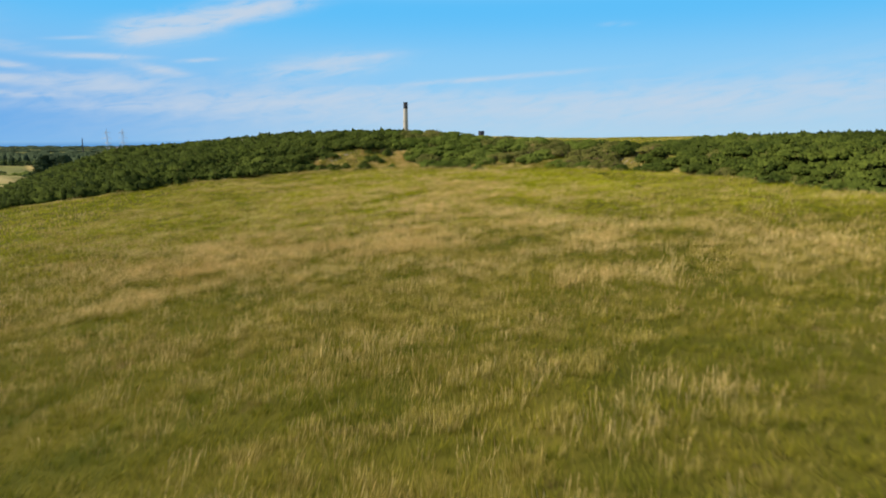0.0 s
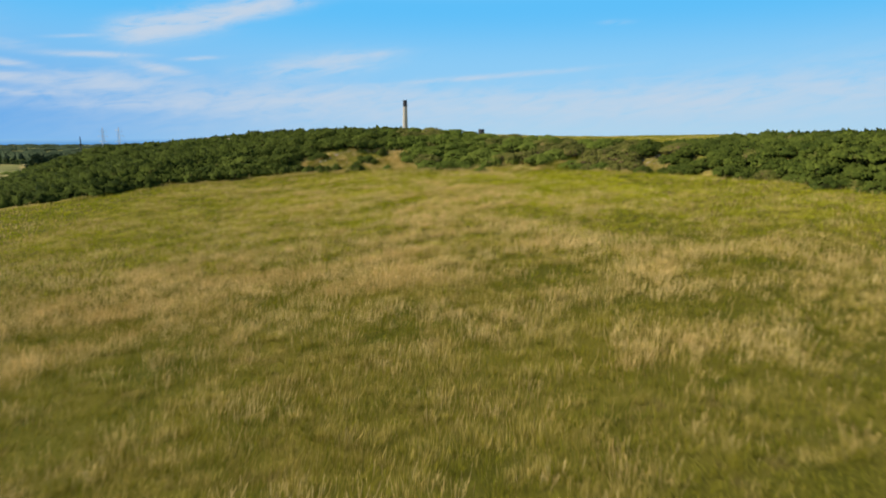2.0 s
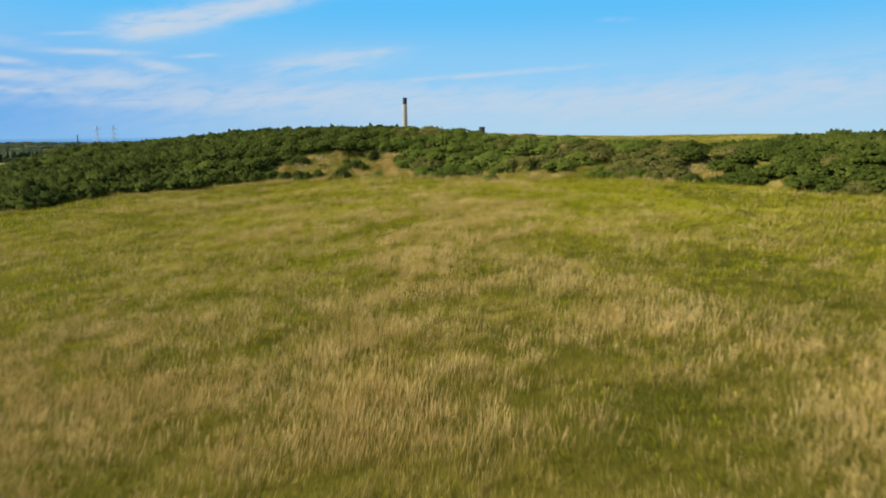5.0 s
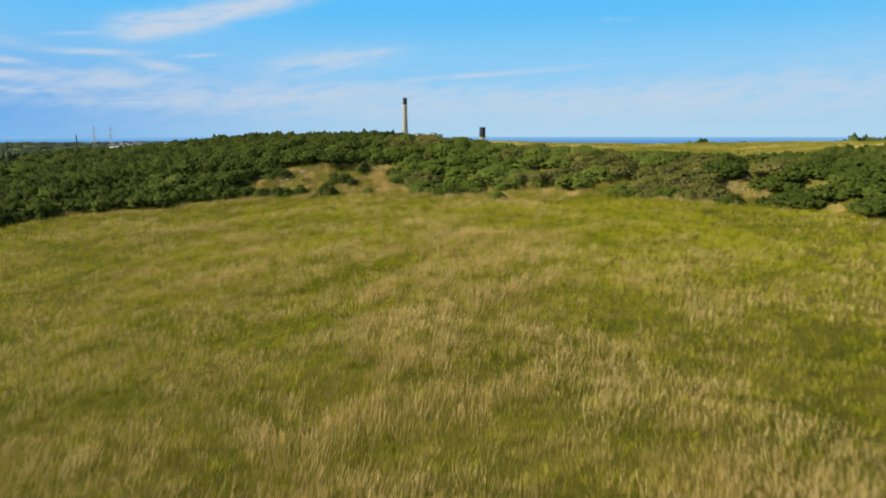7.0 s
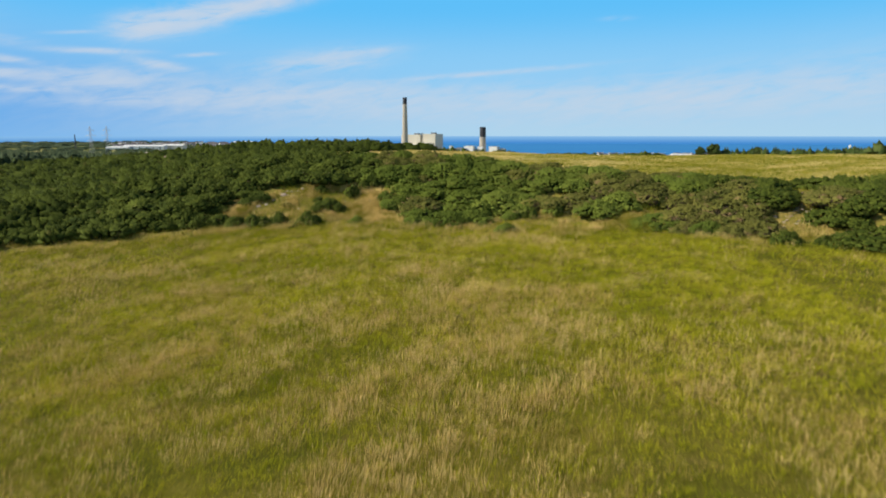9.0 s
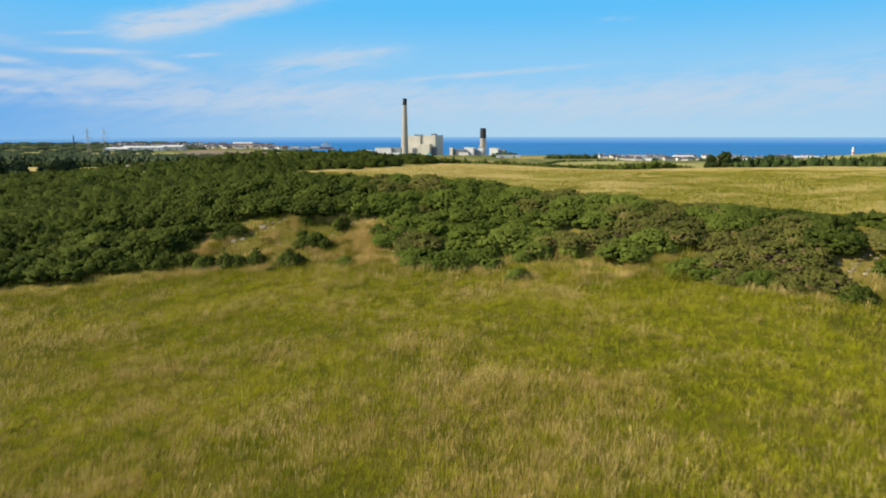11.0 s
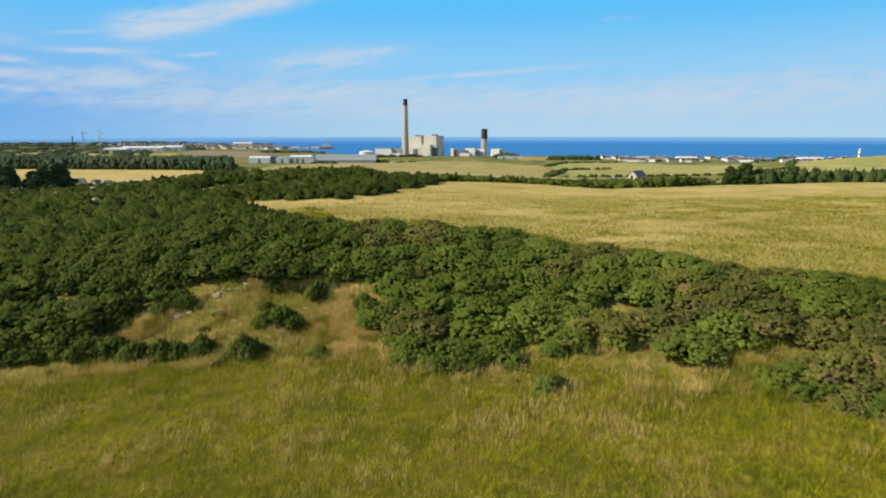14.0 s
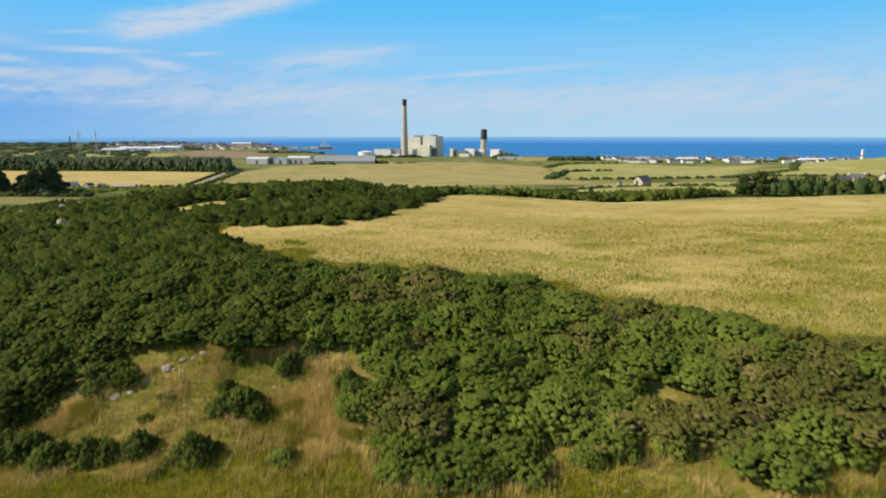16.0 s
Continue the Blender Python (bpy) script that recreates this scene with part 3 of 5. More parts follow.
def gorse_grows(x, y):
    edge = np.interp(x, EDGE_X, EDGE_Y)
    back = np.interp(x, [-160, -90, -60, -30, -4, 5, 40, 60], [262, 262, 258, 256, 254, 0, 0, 0])
    bank = (y > edge + np.interp(x, [-60, -28, -8, -4, 0, 5, 8, 12, 16, 19, 20.5, 24, 30], [3, 5, 3.2, 0.8, -0.6, 0.6, 1.6, 3.8, 4.0, 4.4, 1.4, 0.6, 0.6])) & ~inside(UPPER, x, y) & (y < back)
    right = (x > -4) & (y > edge + np.interp(x, [-4, 0, 5, 8, 12, 16, 19, 20.5, 24, 30], [0.8, -0.6, 0.6, 1.6, 3.8, 4.0, 4.4, 1.4, 0.6, 0.6])) & (y < 153) & ~inside(UPPER, x, y)
    return (bank | right) & ~open_ground(x, y)


gr = np.random.default_rng(21)
# bushes of many sizes, each with room of its own
tries = np.stack([gr.uniform(-136, 96, 60000), gr.uniform(62, 262, 60000)], 1)
tries = tries[gorse_grows(tries[:, 0], tries[:, 1])]
girth = gr.choice((0.85, 1.2, 1.6, 2.0, 2.0, 2.5), len(tries)) * gr.uniform(0.88, 1.12, len(tries)) * np.interp(tries[:, 1], [150, 200], [1.0, 1.22])
cells, kept = {}, []
for i in np.argsort(-girth + gr.uniform(0, 1.3, len(girth))):
    (x, y), g = tries[i], girth[i]
    cx, cy = int(x // 4), int(y // 4)
    if all((x - u) ** 2 + (y - v) ** 2 > (0.50 * (g + w)) ** 2 for a in (-1, 0, 1) for b in (-1, 0, 1) for u, v, w in cells.get((cx + a, cy + b), ())):
        cells.setdefault((cx, cy), []).append((x, y, g))
        kept.append(i)
spots, girth = tries[kept], girth[kept]
# bushes keep clear of open ground by most of their girth
room = np.ones(len(spots), bool)
for k in range(8):
    room &= ~open_ground(spots[:, 0] + 0.45 * girth * math.cos(k * 0.785), spots[:, 1] + 0.45 * girth * math.sin(k * 0.785))
spots, girth = spots[room], girth[room]
# those along the front of the bank stand as bushes of their own, the mass behind is one growth
front = spots[:, 1] - np.interp(spots[:, 0], EDGE_X, EDGE_Y)
near = (spots[:, 0] > -36) & (spots[:, 0] < 44) & (front < 24)
order = np.argsort(np.where(near, np.hypot(spots[:, 0] - 4, 1.15 * (spots[:, 1] - 104)), 1e6))
chosen = order[:275]
rr = random.Random(31)
# where age has browned the gorse: x, y, reach
BROWNED = [(-4.7, 142.5, 3.5), (-1.9, 149, 2.5), (-7.5, 144, 3), (10.6, 136.4, 3.2), (22.5, 131.5, 4), (19, 129.5, 3.5), (23.3, 126, 4), (30, 121, 5), (11.4, 127.5, 2), (15, 126, 2.5), (27, 117, 5), (38, 117, 4)]
for i in chosen:
    x, y = spots[i]
    age = max(max(0, 1 - math.hypot(x - bx, y - by) / reach_) for bx, by, reach_ in BROWNED)
    old = x > -9 and rr.random() < 0.04 + 1.3 * age + (0.12 if 12 < x < 27 else 0)
    lowish = 0.75 if front[i] < 4 and not -5 < x < 14 else 1.0
    g = girth[i] * lowish
    gorse_bush(x, y, 1.36 * g, (0.95 + 0.27 * g) * rr.uniform(0.86, 1.16), "browned gorse bush thinning with age" if old else "dense dark green gorse bush on the bank", old, rr)
# single bushes on the open grass in front of the bank: x, y, radius, height
for x, y, wide, tall in [(-15.3, 135.2, 1.05, 1.0), (-11.3, 134.2, 1.35, 1.5), (-10.2, 135.4, 1.1, 1.2), (-15.2, 132.6, 0.8, 0.7), (-13.6, 130.9, 1.8, 1.5), (-14.9, 130.6, 1.2, 1.1), (-9.8, 126.0, 1.2, 1.1), (-15.4, 127.0, 1.75, 1.7), (-16.8, 125.4, 0.7, 0.5), (-19.0, 127.8, 1.4, 1.3), (-20.4, 127.2, 1.3, 1.2), (-21.7, 127.2, 1.6, 1.5), (-23.5, 126.8, 1.9, 1.6), (-25.7, 127.9, 1.9, 1.6),
                         (-27.6, 128.0, 1.9, 1.5), (-29.8, 128.6, 1.9, 1.5), (-28.6, 130.6, 1.5, 1.3), (-26.6, 131.4, 1.2, 1.0), (-23.9, 133.0, 1.2, 1.1), (-6.3, 131.0, 1.4, 1.8), (-7.2, 132.6, 1.2, 1.3), (-3.2, 126.0, 1.6, 1.7), (-18.8, 132.2, 0.8, 0.5), (-19.6, 130.4, 0.6, 0.4), (6.3, 120.4, 1.4, 1.1), (19.0, 118.6, 0.7, 0.45), (33.4, 108.6, 1.5, 0.9), (34.9, 107.8, 1.2, 0.85)]:
    gorse_bush(x, y, wide, tall, "small round gorse bush standing apart in grass", False, rr)


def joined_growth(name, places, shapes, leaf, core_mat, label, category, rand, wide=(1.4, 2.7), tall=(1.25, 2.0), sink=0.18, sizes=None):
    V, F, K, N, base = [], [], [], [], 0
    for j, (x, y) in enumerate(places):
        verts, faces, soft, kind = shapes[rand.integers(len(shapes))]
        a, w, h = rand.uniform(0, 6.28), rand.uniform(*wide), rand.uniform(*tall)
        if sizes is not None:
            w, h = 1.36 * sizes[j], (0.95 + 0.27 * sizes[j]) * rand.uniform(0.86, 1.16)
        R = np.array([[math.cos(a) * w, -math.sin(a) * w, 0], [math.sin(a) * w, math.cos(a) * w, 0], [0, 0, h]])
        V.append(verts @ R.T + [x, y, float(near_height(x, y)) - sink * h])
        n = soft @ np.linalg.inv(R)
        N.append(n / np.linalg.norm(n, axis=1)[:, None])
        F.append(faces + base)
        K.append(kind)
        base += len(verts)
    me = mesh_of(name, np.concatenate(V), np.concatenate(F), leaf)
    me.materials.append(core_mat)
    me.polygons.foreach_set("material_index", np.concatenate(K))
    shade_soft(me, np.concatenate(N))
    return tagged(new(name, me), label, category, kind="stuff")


rest = np.delete(np.arange(len(spots)), chosen)
close = (spots[rest, 1] < 165) & (spots[rest, 0] > -58)
rest_near, rest_far = rest[close], rest[~close]
nearby = np.hypot(spots[rest_near, 0] - 4, spots[rest_near, 1] - 100) < 56
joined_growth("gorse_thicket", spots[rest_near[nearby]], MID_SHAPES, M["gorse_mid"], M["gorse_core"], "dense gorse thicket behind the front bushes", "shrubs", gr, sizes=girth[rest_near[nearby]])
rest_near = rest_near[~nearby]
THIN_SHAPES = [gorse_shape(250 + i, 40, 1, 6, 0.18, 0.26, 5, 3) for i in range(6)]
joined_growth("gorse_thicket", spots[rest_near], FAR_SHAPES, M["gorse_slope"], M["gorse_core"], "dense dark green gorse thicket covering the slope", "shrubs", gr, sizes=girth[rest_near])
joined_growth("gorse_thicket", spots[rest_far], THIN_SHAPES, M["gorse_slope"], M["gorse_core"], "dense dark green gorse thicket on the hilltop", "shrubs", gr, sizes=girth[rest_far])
SCRUB = [(x, y + 0.5) for x, y in list(zip(EDGE_X, EDGE_Y))[1:15]] + [(140, 46), (140, 117), (75, 121), (60, 124), (39, 130), (31, 135), (24, 137), (18, 143), (10, 146), (-5, 150), (-14, 154), (-24, 162), (-30, 178), (-20, 186), (-11, 194), (-4, 216), (0, 232), (5, 248), (5, 256), (-100, 262), (-136, 210), (-112, 130)]
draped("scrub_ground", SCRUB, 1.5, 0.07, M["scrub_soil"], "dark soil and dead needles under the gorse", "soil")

# ---------------------------------------------------------------- grass
def patchy(x, y, scale, seed):
    """Soft patches between 0 and 1 over the ground."""
    r = np.random.default_rng(seed)
    v = 0
    x, y = x + 0.9 / scale * np.sin(0.7 * scale * y + seed), y + 0.9 / scale * np.sin(0.6 * scale * x + 2 * seed)
    for k in range(9):
        a, b, c = r.uniform(0, 6.28, 3)
        f = scale * r.uniform(0.6, 1.9)
        v = v + np.sin(f * (x * math.cos(a) + y * math.sin(a)) + b) * np.sin(f * (y * math.cos(a + 1.1) - x * math.sin(a + 1.1)) + c)
    return 0.5 + 0.5 * np.tanh(v * 0.66)


def blades(name, x, y, tall, wide, mat, label, rand, lean=0.35, heads=False, category="grass", away=None):
    """Single blades as slim triangles; heads: stalks with a seed head at the top, True for slim ones and loose for open ones; away: the way each blade leans."""
    n = len(x)
    z = near_height(x, y)
    a, b = rand.uniform(0, 6.28, n), rand.uniform(0, 6.28, n)
    b = b if away is None else away + 0.12 * b
    dx, dy = np.cos(a) * wide / 2, np.sin(a) * wide / 2
    bend = tall * lean * rand.uniform(0.2, 1.2, n)
    tx, ty, tz = x + np.cos(b) * bend + tall * 0.12, y + np.sin(b) * bend, z + tall
    foot = np.stack([x, y, z - 0.02], 1)
    d = np.stack([dx, dy, dx * 0], 1)
    tip = np.stack([tx, ty, tz], 1)
    if heads == "loose":
        v = np.stack([foot, tip + d, tip - d], 1).reshape(-1, 3)
        f = np.arange(3 * n).reshape(-1, 3)
    elif heads:
        neck = foot + (tip - foot) * 0.5
        v = np.stack([foot - d * 0.35, foot + d * 0.35, neck, neck + (tip - neck) * 0.45 - d, tip, neck + (tip - neck) * 0.45 + d], 1).reshape(-1, 3)
        i = np.arange(n)[:, None] * 6
        f = np.concatenate([i + [0, 1, 2], i + [2, 3, 4], i + [2, 4, 5]])
    else:
        v = np.stack([foot - d, foot + d, tip], 1).reshape(-1, 3)
        f = np.arange(3 * n).reshape(-1, 3)
    me = mesh_of(name, v, f, mat)
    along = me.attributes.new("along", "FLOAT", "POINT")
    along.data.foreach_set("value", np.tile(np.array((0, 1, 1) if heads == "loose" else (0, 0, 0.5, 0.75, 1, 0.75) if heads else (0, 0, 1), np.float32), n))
    return tagged(new(name, me), label, category, kind="stuff")


def scatter(rand, n, x0, x1, y0, y1):
    return rand.uniform(x0, x1, n), rand.uniform(y0, y1, n)


gs = np.random.default_rng(77)


def on_meadow(x, y):
    return y < np.interp(x, EDGE_X, EDGE_Y) + 1.5


def sown(n, x0, x1, y0, y1, keep):
    x, y = scatter(gs, n, x0, x1, y0, y1)
    k = keep(x, y)
    return x[k], y[k]


def straw_field(x, y):
    return 0.22 * patchy(x, y, 0.16, 1) + 0.36 * patchy(x * 0.75, y, 1.0, 2) + 0.42 * patchy(x * 0.8, y, 2.6, 5)


STRAW_STEPS = np.linspace(0, 1, 101)
STRAW_RANKS = np.quantile(straw_field(*scatter(np.random.default_rng(4), 20000, -60, 60, 5, 125)), STRAW_STEPS)


def dry(x, y):
    """Where straw-coloured tufts stand: most in the middle of the meadow, seldom towards the bank, and least where the ground is greenest."""
    share = np.interp(y, [10, 20, 32, 56, 66, 82, 100, 122], [0.28, 0.36, 0.66, 0.62, 0.34, 0.20, 0.15, 0.18])
    share = share * (1 + 1.4 * smooth(8, 18, -x) * smooth(78, 94, y))
    share = share * (1 - 0.82 * smooth(2, 14, x) * (1 - 0.6 * smooth(26, 38, y) * (1 - smooth(46, 57, y)))) * (1 - 0.75 * smooth(4, 12, -x) * (1 - smooth(30, 44, y))) * (1 - 0.45 * smooth(4, 14, -x) * smooth(46, 56, y) * (1 - smooth(70, 82, y)))
    share = share * (1 - 0.4 * smooth(2, 10, -x) * (1 - smooth(76, 88, y)))
    seldom = np.interp(1 - share, STRAW_STEPS, STRAW_RANKS)
    return 0.05 + 0.95 * smooth(seldom - 0.12, seldom + 0.13, straw_field(x, y))


def tufts(x, y):
    """Loose drifts of seed heads."""
    return np.clip(0.5 * patchy(x, y, 0.22, 15) + 0.5 * patchy(x * 0.7, y, 1.6, 16) - 0.3, 0, 1)


def clumped(x, y, pull, seed):
    """Draw points together into tufts."""
    r = np.random.default_rng(seed)
    n = max(len(x) // 22, 1)
    i = r.integers(0, n, len(x))
    return x[i] + r.normal(0, pull, len(x)), y[i] + r.normal(0, pull, len(x))


def tufted(n, x0, x1, y0, y1, keep, per, pull):
    """Blades in tufts: their feet, the way each leans out of its tuft, and how well the tuft grows."""
    cx, cy = sown(n // per, x0, x1, y0, y1, keep)
    i = np.repeat(np.arange(len(cx)), per)
    size = gs.uniform(0.6, 1.5, len(cx))[i]
    dx, dy = gs.normal(0, pull, len(i)) * size, gs.normal(0, pull, len(i)) * size
    return cx[i] + dx, cy[i] + dy, np.arctan2(dy, dx), gs.uniform(0.68, 1.32, len(cx))[i]


def straw_grows(x, y):
    return on_meadow(x, y) & (gs.uniform(0, 1, len(x)) < dry(x, y))


def heads_grow(x, y):
    """Open seed heads stand over the green, fewest close by and where it is greenest."""
    share = 2.3 * tufts(x, y) * np.interp(y, [20, 30, 40, 52, 60, 68, 80, 110], [0.12, 0.5, 1.15, 1.25, 0.85, 0.75, 0.6, 0.5]) * (1 - 0.45 * smooth(5, 14, -x) * smooth(62, 74, y) * (1 - smooth(79, 90, y))) * (1 - 0.6 * smooth(3, 16, x))
    share = share * (1 - 0.4 * smooth(2, 10, -x) * (1 - smooth(76, 88, y)))
    share = share * (0.3 + 0.7 * smooth(2, 10, np.interp(x, EDGE_X, EDGE_Y) - y))
    return on_meadow(x, y) & (gs.uniform(0, 1, len(x)) < share)


# the meadow in strips: from, to, blades of green, of straw, of seed heads, their width
for x0, x1, y0, n_green, n_straw, n_heads, w in ((-24, 25, 5, 470000, 760000, 780000, 0.0130), (-46, -24, 8, 120000, 150000, 110000, 0.022), (25, 46, 8, 120000, 150000, 90000, 0.020), (-95, -46, 8, 46000, 52000, 30000, 0.075), (46, 90, 8, 46000, 45000, 27000, 0.075)):
    per, pull = (13, 0.13) if w < 0.02 else (9, 0.2) if w < 0.05 else (5, 0.3)
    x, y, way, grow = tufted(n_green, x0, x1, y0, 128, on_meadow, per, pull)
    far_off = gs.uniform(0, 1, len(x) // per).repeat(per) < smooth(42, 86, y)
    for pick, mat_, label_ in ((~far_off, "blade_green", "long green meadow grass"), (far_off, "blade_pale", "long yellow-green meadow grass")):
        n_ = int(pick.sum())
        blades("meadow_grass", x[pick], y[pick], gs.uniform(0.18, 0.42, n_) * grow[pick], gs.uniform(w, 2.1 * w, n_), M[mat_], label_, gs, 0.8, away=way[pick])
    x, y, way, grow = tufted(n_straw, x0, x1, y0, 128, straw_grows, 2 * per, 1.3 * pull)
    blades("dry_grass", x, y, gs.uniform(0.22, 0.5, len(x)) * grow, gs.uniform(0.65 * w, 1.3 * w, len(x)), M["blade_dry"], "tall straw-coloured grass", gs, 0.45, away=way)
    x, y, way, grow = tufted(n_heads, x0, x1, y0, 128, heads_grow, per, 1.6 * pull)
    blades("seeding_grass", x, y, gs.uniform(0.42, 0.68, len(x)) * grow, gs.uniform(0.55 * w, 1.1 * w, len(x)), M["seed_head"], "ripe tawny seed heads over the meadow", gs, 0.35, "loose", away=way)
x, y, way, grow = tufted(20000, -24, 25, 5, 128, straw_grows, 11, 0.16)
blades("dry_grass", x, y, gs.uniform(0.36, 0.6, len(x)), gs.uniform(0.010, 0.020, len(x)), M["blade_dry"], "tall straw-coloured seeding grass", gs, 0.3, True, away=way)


x, y, way, grow = tufted(190000, -24, 25, 74, 126, lambda x, y: on_meadow(x, y) & (gs.uniform(0, 1, len(x)) < smooth(74, 90, y)), 13, 0.13)
blades("meadow_grass", x, y, gs.uniform(0.2, 0.42, len(x)) * grow, gs.uniform(0.013, 0.03, len(x)), M["blade_pale"], "bright yellow-green grass below the bank", gs, 0.8, away=way)


# coarse dry grass along the foot of the bank and in its clearings
def on_bank(x, y):
    d = y - np.interp(x, EDGE_X, EDGE_Y)
    strip = (d < 5.5) & (gs.uniform(0, 1, len(x)) < 0.32 * smooth(-7, 2, d) * (0.4 + patchy(x, y, 0.6, 9)) * np.interp(x, [-40, -22, -14, 7, 11, 19, 22], [0.25, 0.5, 1, 1, 2.2, 2.2, 0.45]))
    return (strip | ((d > 0) & (x < 20) & open_ground(x, y))) & (gs.uniform(0, 1, len(x)) < (2.4 * patchy(x, y, 0.6, 12) - 0.6) * np.where((x < -13) & (y < 129.5), 0.25, 1.0))


bx1, by1 = sown(130000, -60, 50, 60, 140, on_bank)
bx2, by2 = sown(330000, -30, -4, 124, 142, on_bank)
gx, gy = clumped(np.r_[bx1, bx2], np.r_[by1, by2], 0.3, 8)
blades("bank_grass", gx, gy, gs.uniform(0.35, 0.85, len(gx)), gs.uniform(0.025, 0.05, len(gx)), M["bank_dry"], "coarse tawny grass on the bank", gs, 0.35)
gx, gy = sown(420000, -60, 50, 64, 150, lambda x, y: (open_ground(x, y) & (gs.uniform(0, 1, len(x)) < 1.6 - 1.9 * patchy(x, y, 0.6, 12))) | ((y > np.interp(x, EDGE_X, EDGE_Y) - 4) & (y < np.interp(x, EDGE_X, EDGE_Y) + 6) & (gs.uniform(0, 1, len(x)) < 0.5)))
blades("bank_grass", gx, gy, gs.uniform(0.22, 0.7, len(gx)), gs.uniform(0.03, 0.055, len(gx)), M["rim_blade"], "green grass on the bank", gs, 0.4)
gx, gy = clumped(*sown(12000, 16, 30, 108, 124, lambda x, y: (y > np.interp(x, EDGE_X, EDGE_Y)) & ~inside(UPPER, x, y) & (gs.uniform(0, 1, len(x)) < 1.6 * patchy(x, y, 0.7, 33) - 0.5)), 0.35, 9)
blades("bank_grass", gx, gy, gs.uniform(0.5, 1.2, len(gx)), gs.uniform(0.03, 0.06, len(gx)), M["rim_blade"], "long green grass growing up through gorse", gs, 0.4)
def unripe(x, y):
    """The hay field is greener towards the gorse and the south-east, in swathes."""
    return np.clip(1.7 * (1 - smooth(122, 186, y - 0.5 * x)) * patchy(x * 0.5, y, 0.35, 19), 0, 1)


# the hay field on top: blades on its near half, and a greener rim along the gorse
gx, gy = sown(460000, -32, 110, 118, 245, lambda x, y: inside(UPPER, x, y) & (x < 0.75 * (y - 45)) & (gs.uniform(0, 1, len(x)) < np.interp(y, [120, 150, 190, 245], [1, 0.8, 0.45, 0.02]) * (1 - 0.75 * unripe(x, y))))
blades("hay", gx, gy, gs.uniform(0.2, 0.42, len(gx)), gs.uniform(0.05, 0.10, len(gx)), M["field_blade"], "ripe pale hay grass", gs, 0.5)
gx, gy = sown(700000, -36, 95, 116, 186, lambda x, y: inside(UPPER, x, y) & ~inside(UPPER, x - 1.5, y - 1.5 - 9 * patchy(x, y, 0.3, 14) ** 2))
blades("rim_grass", gx, gy, gs.uniform(0.3, 0.6, len(gx)), gs.uniform(0.05, 0.09, len(gx)), M["rim_blade"], "greener long grass along the gorse", gs, 0.4)
gx, gy = sown(420000, -20, 95, 118, 195, lambda x, y: inside(UPPER, x, y) & (x < 0.75 * (y - 45)) & (gs.uniform(0, 1, len(x)) < unripe(x, y) + 0.12 * patchy(x * 0.5, y, 0.5, 20)))
blades("hay", gx, gy, gs.uniform(0.22, 0.46, len(gx)), gs.uniform(0.05, 0.10, len(gx)), M["rim_blade"], "greener hay grass not yet ripe", gs, 0.5)
# ---------------------------------------------------------------- the country below the hill
FIELDS = [
    ("barley_field", [(-440, 700), (-735, 1150), (-515, 1150), (-345, 1085), (-312, 1000), (-236, 705), (-300, 690)], "barley", "ripe golden barley field", 10),
    ("stubble_field", [(-150, 560), (-215, 690), (-225, 715), (-292, 1010), (-296, 1270), (-250, 1390), (-110, 1540), (60, 1500), (176, 1265), (150, 915), (120, 800), (146, 715), (102, 560), (76, 480), (0, 470)], "stubble", "pale grazed stubble field", 12),
    ("pasture", [(132, 790), (160, 920), (178, 1220), (230, 1400), (366, 1437), (490, 1080), (310, 800), (225, 790)], "pasture", "green pasture with paler patches", 12),
    ("hill_pasture", [(330, 790), (395, 836), (510, 1050), (640, 1080), (900, 1000), (900, 700), (520, 650)], "pasture", "green pasture on a rounded hill", 14),
    ("ploughed_field", [(-650, 1860), (-500, 1800), (-560, 2200), (-696, 2440), (-940, 2600), (-860, 2200)], "plough", "bare brown ploughed field", 25),
    ("grass_strip", [(-1040, 1420), (-1500, 2300), (-870, 2250), (-700, 1700), (-780, 1500)], "pasture", "green grass strip beyond the plantation", 25),
    ("coast_field", [(190, 1580), (180, 1880), (330, 1900), (330, 1700)], "stubble", "pale grass field above the shore", 20),
    ("west_field", [(-150, 262), (-280, 420), (-330, 520), (-420, 640), (-600, 620), (-420, 380), (-260, 262)], "stubble", "ripe dull gold field below the gorse", 8),
    ("slope_pasture", [(20, 275), (60, 400), (110, 560), (160, 700), (300, 690), (420, 560), (300, 330), (140, 280)], "pasture", "rough green pasture below the hay field", 8),
]
for n_, poly, mat_, label_, step_ in FIELDS:
    draped(n_, poly, step_, 0.25, M[mat_], label_)
draped("road", [(-234, 690), (-328, 1080), (-324.5, 1082), (-230, 690)], 1.5, 0.4, M["track"], "narrow grey country road", "road")
draped("path", HILL_PATH, 0.8, 0.09, M["upper_field"], "bare pale path through the gorse", "path")

LIGHT_SHAPES = [gorse_shape(300 + i, 26, 1, 0, 0.2, 0.30, 5, 4, 0.75) for i in range(5)]


def hedge(points, label, step, wide, tall, rand, mat="gorse", gap=0.1):
    spots_ = []
    for (x1, y1), (x2, y2) in zip(points, points[1:]):
        for k in range(max(1, int(math.hypot(x2 - x1, y2 - y1) / step))):
            u = k * step / math.hypot(x2 - x1, y2 - y1)
            if rand.uniform() > gap:
                spots_.append((x1 + (x2 - x1) * u + rand.normal(0, step * 0.3), y1 + (y2 - y1) * u + rand.normal(0, step * 0.3)))
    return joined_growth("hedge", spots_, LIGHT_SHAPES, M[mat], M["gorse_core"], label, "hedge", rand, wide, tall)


hg = np.random.default_rng(55)
